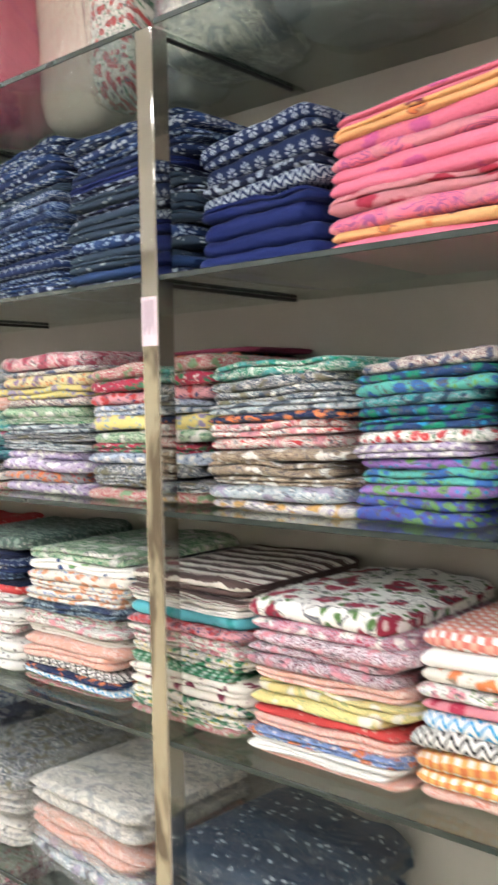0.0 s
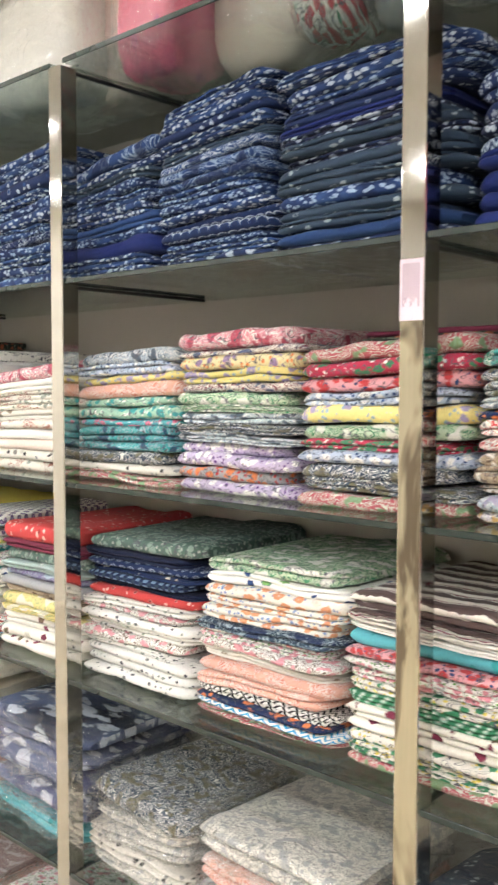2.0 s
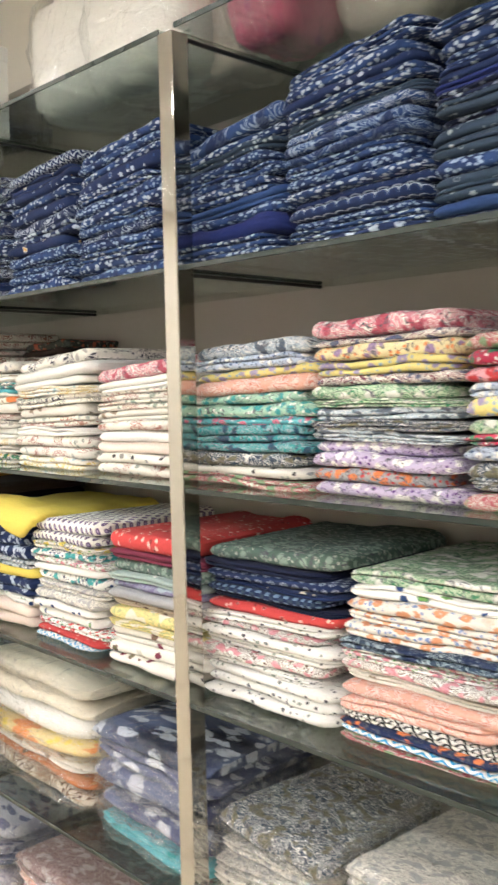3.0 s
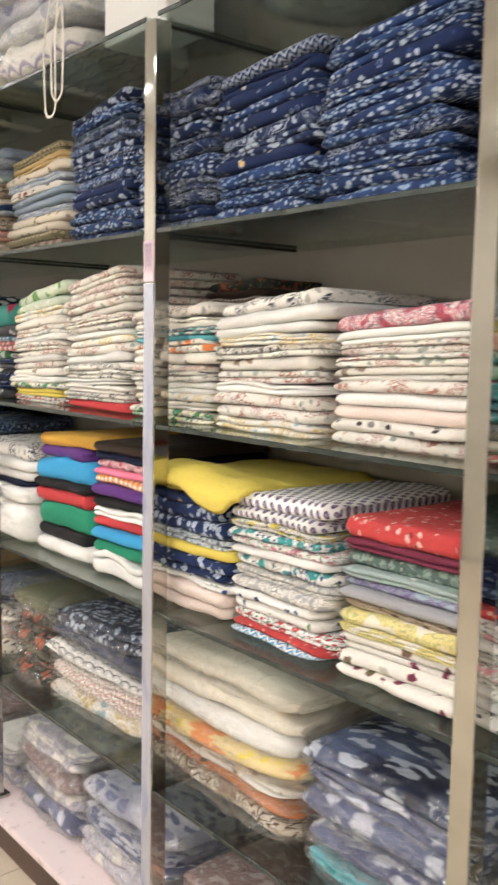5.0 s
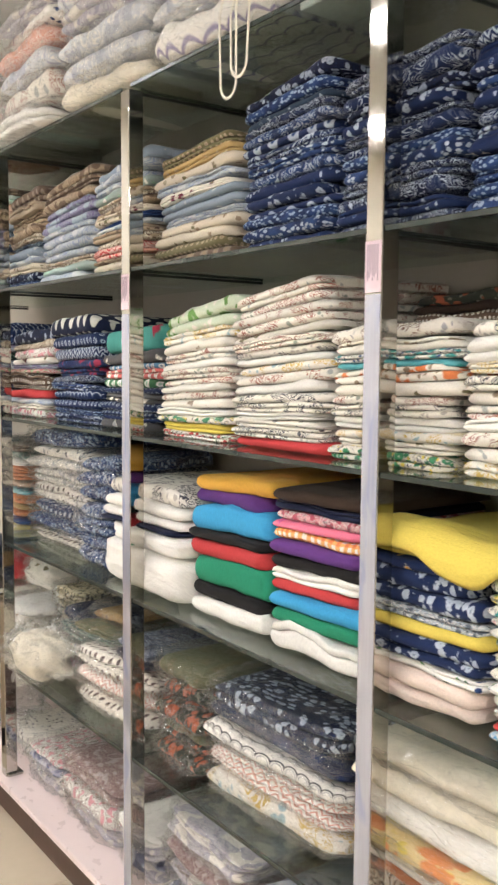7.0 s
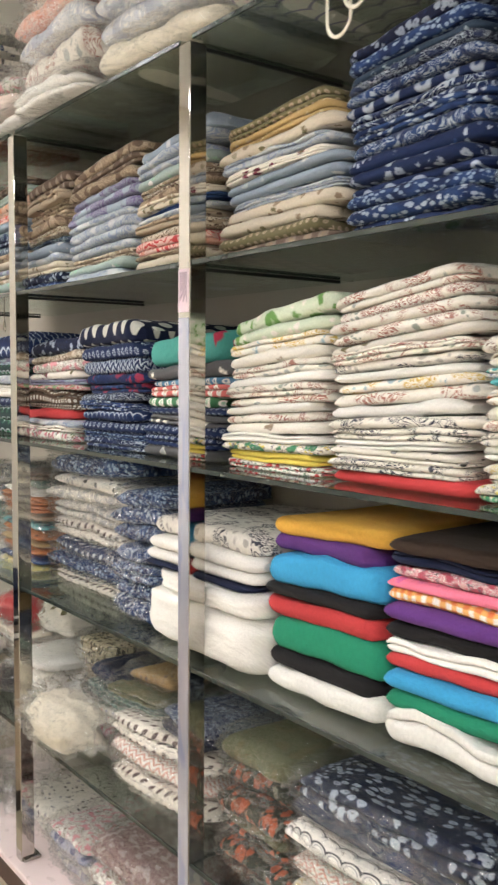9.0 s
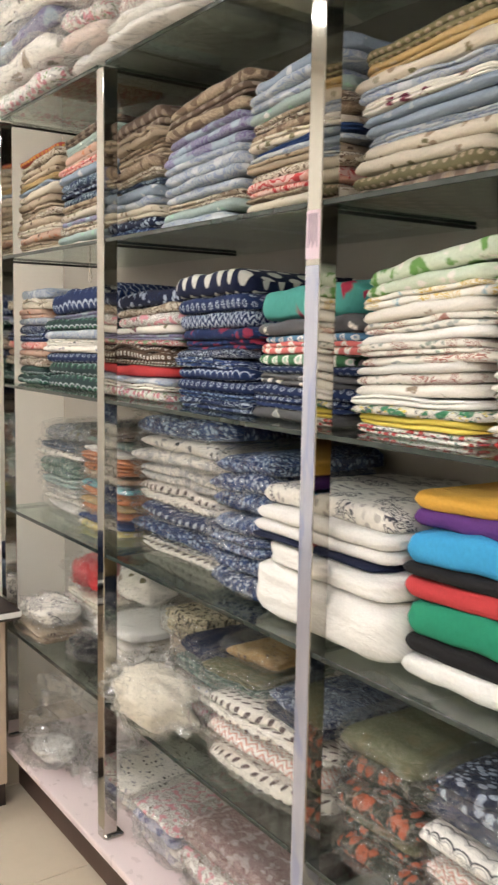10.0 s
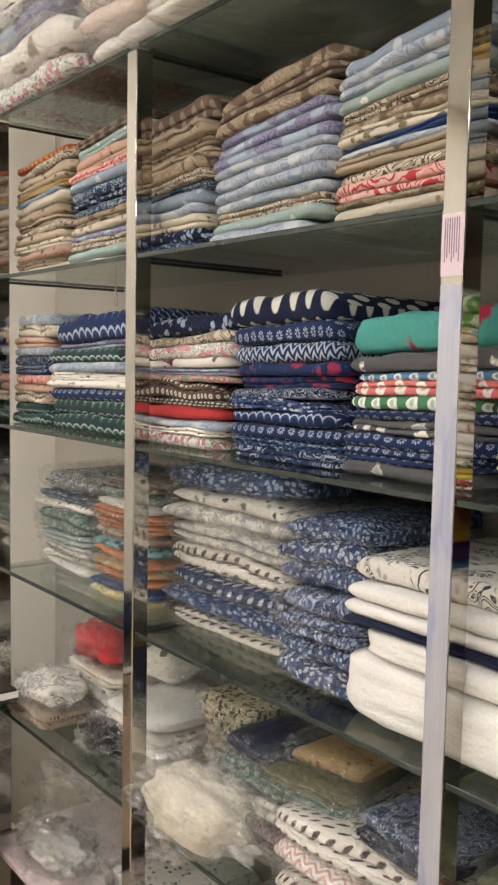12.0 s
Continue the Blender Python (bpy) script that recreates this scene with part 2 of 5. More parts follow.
    col = n.mix(n.math("MULTIPLY", n.math("SUBTRACT", fleck, 0.35, clamp=True), 0.9), col, (0.62, 0.62, 0.64), "MULTIPLY")
    val = n.math("MULTIPLY_ADD", rnd, 0.22, 0.98)
    hsv = n.node("ShaderNodeHueSaturation", {"Hue": 0.5, "Saturation": 0.95, "Value": val, "Color": col}).outputs[0]
    crease = n.noise(n.vec("MULTIPLY", at, (1.0, 2.6, 1.0)), 26.0, 3.0, 0.6, 0.5).outputs[0]
    weave = n.noise(at, 900.0, 1.0).outputs[0]
    h = n.math("MULTIPLY_ADD", weave, 0.10, crease)
    CLOTHS[key] = n.shade(hsv, rough, 0.0, h, 0.55, 0.006, Sheen_Weight=0.03, Specular_IOR_Level=0.18)
    return CLOTHS[key]


# ---------------------------------------------------------------- mesh tools
def mesh_of(bm, name, mat=None, smooth=False):
    bmesh.ops.recalc_face_normals(bm, faces=bm.faces)
    me = bpy.data.meshes.new(name)
    for f in bm.faces:
        f.smooth = smooth
    bm.to_mesh(me)
    bm.free()
    if mat:
        me.materials.append(mat)
    return me


def part(name, bm, material, parent, label="", smooth=False):
    me = bm if isinstance(bm, bpy.types.Mesh) else mesh_of(bm, name, material, smooth)
    ob = new(name, me)
    ob.parent = parent
    return tagged(ob, label) if label else ob


def box(bm, x0, x1, y0, y1, z0, z1, bevel=0.0, seg=1):
    r = bmesh.ops.create_cube(bm, size=1.0)
    for v in r["verts"]:
        v.co = Vector(((x0 + x1) / 2 + v.co.x * (x1 - x0), (y0 + y1) / 2 + v.co.y * (y1 - y0), (z0 + z1) / 2 + v.co.z * (z1 - z0)))
    if bevel:
        edges = list({e for v in r["verts"] for e in v.link_edges})
        bmesh.ops.bevel(bm, geom=edges, offset=bevel, segments=seg, affect="EDGES", profile=0.5)
    return bm


def cube(x0, x1, y0, y1, z0, z1, bevel=0.0, seg=1):
    return box(bmesh.new(), x0, x1, y0, y1, z0, z1, bevel, seg)


def rod(bm, a, b, radius, sides=10):
    a, b = Vector(a), Vector(b)
    m = Matrix.Translation((a + b) / 2) @ (b - a).to_track_quat("Z", "Y").to_matrix().to_4x4()
    bmesh.ops.create_cone(bm, cap_ends=True, segments=sides, radius1=radius, radius2=radius, depth=(b - a).length, matrix=m)
    return bm


def setting(name, bm, mat, label, category, smooth=False):
    return tagged(new(name, mesh_of(bm, name, mat, smooth)), label, category, kind="structure")


def empty(name, at, label, category, group="", kind=""):
    ob = new(name)
    ob.location = at
    return tagged(ob, label, category, group, kind)


# ---------------------------------------------------------------- shared materials
M_STEEL, M_GLASS, M_EDGE = steel(), glass(), glass_edge()
M_PANEL = plain("back_panel_laminate", (0.43, 0.40, 0.345), 0.45, 0, 12, 0.10, 0.05)
M_WALL = plain("cream_wall_paint", (0.90, 0.86, 0.765), 0.7, 0, 90, 0.04, 0.12)
M_CEIL = plain("white_ceiling_paint", (0.80, 0.80, 0.78), 0.8, 0, 90, 0.04, 0.1)
M_OPPOSITE = plain("beige_wall_paint", (0.60, 0.565, 0.505), 0.7, 0, 90, 0.06, 0.12)
M_TILE = plain("cream_floor_tile", (0.60, 0.52, 0.40), 0.22, 0, 22, 0.08, 0.02)
M_GROUT = plain("tile_grout", (0.38, 0.33, 0.27), 0.8, 0, 120, 0.1, 0.2)
M_BASE = plain("pale_pink_laminate", (0.78, 0.66, 0.65), 0.30, 0, 30, 0.05, 0.03)
M_SKIRT = wood("dark_brown_laminate", (0.050, 0.026, 0.020), (0.105, 0.058, 0.045))
M_OAK = wood("pale_oak_laminate", (0.45, 0.345, 0.25), (0.57, 0.46, 0.345))
M_WENGE = wood("wenge_laminate", (0.016, 0.011, 0.010), (0.042, 0.028, 0.022))
M_ARM = plain("dark_steel_bracket", (0.05, 0.05, 0.05), 0.4, 0.6, 60, 0.2)
M_LABEL = plain("pale_pink_paper", (0.74, 0.60, 0.66), 0.55, 0, 60, 0.05)
M_INK = plain("grey_print", (0.26, 0.19, 0.25), 0.6)
M_LILAC = post_film("lilac_protective_sheet", (0.35, 0.37, 0.46), (0.63, 0.65, 0.77), (0.34, 0.39, 0.60), 0.42)
M_AMBER = post_film("yellowed_protective_sheet", (0.34, 0.30, 0.20), (0.54, 0.48, 0.34), (0.08, 0.05, 0.03), 0.47)
M_FILM, M_BAG = film("clear_film", 21.0, 0.008), film("crumpled_film", 15.0, 0.025)
M_CARD = plain("white_card", (0.80, 0.79, 0.76), 0.6, 0, 40, 0.05)
M_TAPE = plain("white_cotton_tape", (0.80, 0.76, 0.66), 0.8, 0, 400, 0.1, 0.3)
M_BLACK = plain("black_plastic", (0.02, 0.02, 0.022), 0.4)
M_GREYKEY = plain("grey_keys", (0.06, 0.06, 0.065), 0.5)

# ---------------------------------------------------------------- room
setting("floor", cube(WALL_X - 0.2, ROOM_X + 0.2, ROOM_Y - 0.2, 2.0, -0.12, -0.004), M_GROUT, "cream floor joints between the tiles", "floor")
setting("wall_back", cube(WALL_X - 0.2, ROOM_X + 0.2, BACK + 0.03, BACK + 0.18, -0.1, CEIL), M_WALL, "cream painted wall behind the shelves", "wall")
setting("wall_end", cube(WALL_X - 0.15, WALL_X, ROOM_Y, BACK + 0.03, -0.1, CEIL), M_WALL, "cream painted wall at the end of the shop", "wall")
setting("wall_opposite", cube(WALL_X - 0.15, ROOM_X + 0.15, ROOM_Y - 0.15, ROOM_Y, -0.1, CEIL), M_OPPOSITE, "plain beige wall across the aisle", "wall")
setting("wall_near", cube(ROOM_X, ROOM_X + 0.15, ROOM_Y, BACK + 0.03, -0.1, CEIL), M_WALL, "plain cream wall behind the walk", "wall")
setting("ceiling", cube(WALL_X - 0.15, ROOM_X + 0.15, ROOM_Y - 0.15, BACK + 0.18, CEIL, CEIL + 0.1), M_CEIL, "white painted ceiling", "ceiling")

# ceiling lights over the aisle
M_LIT = bpy.data.materials.new("lit_diffuser")
M_LIT.use_nodes = True
_n = M_LIT.node_tree.nodes
_n.clear()
_e, _o = _n.new("ShaderNodeEmission"), _n.new("ShaderNodeOutputMaterial")
_e.inputs[0].default_value, _e.inputs[1].default_value = (1.0, 0.97, 0.975, 1), LAMP
M_LIT.node_tree.links.new(_e.outputs[0], _o.inputs[0])
M_LAMPBODY = plain("white_lamp_frame", (0.75, 0.75, 0.75), 0.4)


def ceiling_light():
    ob = empty("ceiling_light", (0, 0, CEIL), "small square recessed ceiling light, lit", "lamp", "ceiling lights over the aisle")
    bm = bmesh.new()
    for x0, x1, y0, y1 in ((-0.13, 0.13, -0.13, -0.115), (-0.13, 0.13, 0.115, 0.13), (-0.13, -0.115, -0.115, 0.115), (0.115, 0.13, -0.115, 0.115)):
        box(bm, x0, x1, y0, y1, -0.02, 0)
    part("frame", bm, M_LAMPBODY, ob)
    part("diffuser", cube(-0.1145, 0.1145, -0.1145, 0.1145, -0.014, -0.004), M_LIT, ob, "glowing white diffuser")
    return ob


first = ceiling_light()
first.matrix_basis = pose(1.1, -0.35, CEIL)
for y in (-0.35, -1.40, -2.50):
    for i in range(7):
        if i or y < -0.4:
            copy_thing(first, pose(1.1 - i * 1.1, y, CEIL))
# unseen extra light off the grid, added only to brighten the end wall
copy_thing(first, pose(-5.45, 0.35, CEIL))

# ---------------------------------------------------------------- shelving
back = setting("shelf_back_panel", cube(WALL_X + 0.002, ROOM_X - 0.002, BACK, BACK + 0.028, 0.19, 2.62), M_PANEL, "grey beige laminate back panel of the shelves", "panel")
setting("shelf_base", cube(-5.52, ROOM_X - 0.002, 1.095, BACK, 0.168, 0.19, 0.003), M_BASE, "pale pink laminate plinth top under the shelves", "plinth")
setting("skirting", cube(-5.50, ROOM_X - 0.002, 1.165, BACK, 0.0, 0.168), M_SKIRT, "dark brown laminate plinth front", "skirting")


def steel_post(x, sheet=None, words=""):
    ob = empty("shelf_post", (x, FRONT, 0.19), "polished square steel post" + (" with a " + words.split(" with")[0] if sheet else " of the shelving"), "post", "posts of the shelving")
    top = SHELF["T"] - 0.012 - 0.19
    part("tube", cube(-POST_W / 2, POST_W / 2, 0, POST_W, 0.0, top, 0.002, 2), M_STEEL, ob)
    part("foot", cube(-0.03, 0.03, 0.004, 0.06, 0.0, 0.012, 0.003), M_STEEL, ob)
    for row in "TABCD":
        z = SHELF[row] - 0.19
        part("bracket", cube(-0.005, 0.005, POST_W, BACK - FRONT - 0.05, z - 0.0175, z - 0.0105, 0.002), M_ARM, ob, "dark flat bracket arm")
    if sheet:
        part("protective_sheet", cube(-POST_W / 2 + 0.001, POST_W / 2 - 0.001, -0.0008, 0.0, 0.012, 1.558), sheet, ob, words)
    return ob


SHEETS = {-1.188: (M_AMBER, "yellowed protective sheet with brown smears"), -2.927: (M_LILAC, "pale lilac protective sheet"), -3.822: (M_LILAC, "pale lilac protective sheet")}
for x in POSTS:
    steel_post(x, *SHEETS.get(x, (None, "")))


def price_label(x, z):
    ob = empty("paper_label", (x, FRONT - 0.0012, z), "pale pink printed paper label stuck on a post", "label", "labels on the posts")
    part("paper", cube(-0.0198, 0.0198, 0, 0.001, -0.044, 0.044), M_LABEL, ob)
    for i in range(7):
        part("print_line", cube(-0.014 + i * 0.0042, -0.0126 + i * 0.0042, -0.0006, 0.0002, -0.024 + 0.006 * (i % 3), 0.038), M_INK, ob)
    return ob


for x, z in ((-1.188, 1.782), (-2.927, 1.795), (-3.822, 1.803)):
    price_label(x, z)


def glass_shelf(x0, x1, z):
    """A pane between two posts, notched at the corners to pass behind them."""
    ob = empty("glass_shelf", ((x0 + x1) / 2, GLASS, z), "clear greenish glass shelf with a dark edge", "shelf", "glass shelves")
    w, n = (x1 - x0) / 2 - 0.0012, POST_W / 2 + 0.001
    deep, notch = BACK - GLASS - 0.004, POST_W + 0.001
    bm = bmesh.new()
    rim = [(-w + n, 0.004), (w - n, 0.004), (w - n, notch), (w, notch), (w, deep), (-w, deep), (-w, notch), (-w + n, notch)]
    low = [bm.verts.new((x, y, -0.0095)) for x, y in rim]
    top = [bm.verts.new((x, y, 0.0)) for x, y in rim]
    bm.faces.new(low[::-1])
    bm.faces.new(top)
    for i in range(8):
        j = (i + 1) % 8
        bm.faces.new((low[i], low[j], top[j], top[i]))
    part("pane", bm, M_GLASS, ob)
    part("front_edge", cube(-w + n, w - n, 0.0, 0.0038, -0.010, 0.0004, 0.001), M_EDGE, ob, "dark green polished glass edge")
    return ob


for a, b in zip(POSTS[1:], POSTS[:-1]):
    for row in "TABCD":
        glass_shelf(a, b, SHELF[row])

# ---------------------------------------------------------------- folded cloths
W0, D0, H0 = 0.33, 0.37, 0.026


def fold_mesh(seed, folds, soft=1.0):
    """A folded length of cloth, 1 x 1 x 1, its rounded folds in front; the print's coordinates are in metres."""
    rng = random.Random(seed)
    bm = bmesh.new()
    uv = bm.loops.layers.uv.new("UVMap")
    cuts = [0.0]
    for _ in range(folds):
        cuts.append(cuts[-1] + rng.uniform(0.6, 1.4))
    cuts = [c / cuts[-1] for c in cuts]
    prof = [(1.0, 0.0, 0), (0.5, 0.0, 0), (0.16 + 0.05 * (soft - 1), 0.0, 0)]
    for k in range(folds):
        z0, z1 = cuts[k], cuts[k + 1]
        r = min(0.05 * soft, (z1 - z0) * 0.052 * soft)
        push = rng.uniform(0.0, 0.02) if folds > 1 else 0.0
        for i in range(9):
            a = math.pi * i / 8
            y = push + (r - r * math.sin(a) ** 0.75 if 0 < i < 8 else r + 0.012)
            prof.append((y, (z0 + z1) / 2 - (z1 - z0) / 2 * 0.97 * math.cos(a), k))
        if k < folds - 1:
            prof.append((0.10 + rng.uniform(0, 0.03), z1, k))
    prof += [(0.16 + 0.05 * (soft - 1), 1.0, folds), (0.5, 1.0, folds), (1.0, 1.0, folds)]
    arc = [0.0]
    for p, q in zip(prof, prof[1:]):
        arc.append(arc[-1] + math.hypot((q[0] - p[0]) * D0, (q[1] - p[1]) * H0))
    nx = 19
    ph = [rng.uniform(0, 6.28) for _ in range(8)]
    amp = rng.uniform(0.5, 1.35) * (1.0 if soft == 1 else 1.2)
    inset = [rng.uniform(-0.016, 0.016) for _ in range(2 * folds + 2)]
    rings = []
    for i in range(nx):
        u = 0.5 - 0.5 * math.cos(math.pi * i / (nx - 1))
        u = 0.65 * u + 0.35 * i / (nx - 1)
        end = min(u, 1 - u)
        pinch = max(0.0, 1 - end / (0.07 * soft))
        ring = []
        for y, z, k in prof:
            edge = inset[2 * k] * (1 - u) + inset[2 * k + 1] * u
            x = -0.5 + u + edge
            wave = amp * (0.11 * math.sin(4.5 * u + ph[0]) + 0.07 * math.sin(10.0 * u + ph[1] + 3 * y) + 0.05 * math.sin(21 * u + ph[2] + k))
            fy = amp * (0.008 * math.sin(6 * u + ph[3] + k) + 0.005 * math.sin(15 * u + ph[4] + 2 * z))
            zz = 0.5 + (z - 0.5) * (1 - 0.30 * pinch ** 2) + wave * (0.3 + 0.7 * z) - 0.18 * pinch ** 2 * z
            tail = max(0.0, 1 - (1 - u) / 0.09) ** 2 * (1 - y)
            y += (0.075 + 2.0 * inset[2 * k]) * tail
            ring.append(bm.verts.new((x, y + fy * (1 - y) + 0.022 * pinch ** 2 * (1 - y), max(zz, -0.02))))
        rings.append(ring)
    n = len(prof)
    for i in range(nx - 1):
        for j in range(n - 1):
            f = bm.faces.new((rings[i][j], rings[i + 1][j], rings[i + 1][j + 1], rings[i][j + 1]))
            f.smooth = True
            for lp, (a, b) in zip(f.loops, ((i, j), (i + 1, j), (i + 1, j + 1), (i, j + 1))):
                lp[uv].uv = (a / (nx - 1) * W0, arc[b])
    for ring, flip in ((rings[0], True), (rings[-1], False)):
        f = bm.faces.new(ring[::-1] if flip else ring)
        for lp in f.loops:
            lp[uv].uv = (lp.vert.co.y * D0, lp.vert.co.z * H0)
            lp.edge.smooth = False
    bm.faces.new([rings[i][0] for i in range(nx)] + [rings[i][-1] for i in range(nx - 1, -1, -1)])
    bmesh.ops.recalc_face_normals(bm, faces=bm.faces)
    me = bpy.data.meshes.new("folded_cloth")
    bm.to_mesh(me)
    bm.free()
    me.materials.append(None)
    return me


FOLDS = [fold_mesh(11 + i, f) for i, f in enumerate((1, 1, 1, 1, 1, 1, 1, 1, 1, 1, 2, 2, 2, 2, 2, 2, 2, 2, 3, 3))]
SOFT = [fold_mesh(41 + i, f, 2.4) for i, f in enumerate((1, 1, 1, 1, 2, 2))]

# colours
WHITE, CREAM, IVORY = (0.82, 0.80, 0.75), (0.76, 0.70, 0.57), (0.78, 0.74, 0.66)
NAVY, ROYAL, INDIGO, SLATE, INK = (0.009, 0.022, 0.082), (0.007, 0.018, 0.125), (0.018, 0.052, 0.165), (0.032, 0.056, 0.095), (0.008, 0.013, 0.042)
SKY, PALE, TEAL, GREEN, LEAF, MINT = (0.23, 0.32, 0.43), (0.38, 0.47, 0.53), (0.04, 0.33, 0.33), (0.04, 0.22, 0.10), (0.15, 0.33, 0.08), (0.35, 0.55, 0.42)
RED, CRIMSON, MAROON, PINK, ROSE, PEACH = (0.55, 0.03, 0.035), (0.42, 0.015, 0.06), (0.17, 0.02, 0.05), (0.78, 0.17, 0.28), (0.66, 0.24, 0.29), (0.74, 0.38, 0.28)
YELLOW, MUSTARD, ORANGE, PURPLE, LILAC = (0.76, 0.60, 0.09), (0.62, 0.33, 0.03), (0.72, 0.20, 0.05), (0.11, 0.03, 0.20), (0.36, 0.30, 0.45)
BEIGE, TAN, BROWN, OLIVE, GREY, BLACK = (0.43, 0.34, 0.24), (0.29, 0.215, 0.145), (0.12, 0.075, 0.05), (0.16, 0.14, 0.07), (0.36, 0.36, 0.37), (0.014, 0.013, 0.014)
CYAN, EMERALD, AQUA = (0.02, 0.30, 0.58), (0.01, 0.24, 0.13), (0.10, 0.42, 0.48)
OFF = (0.41, 0.47, 0.56)

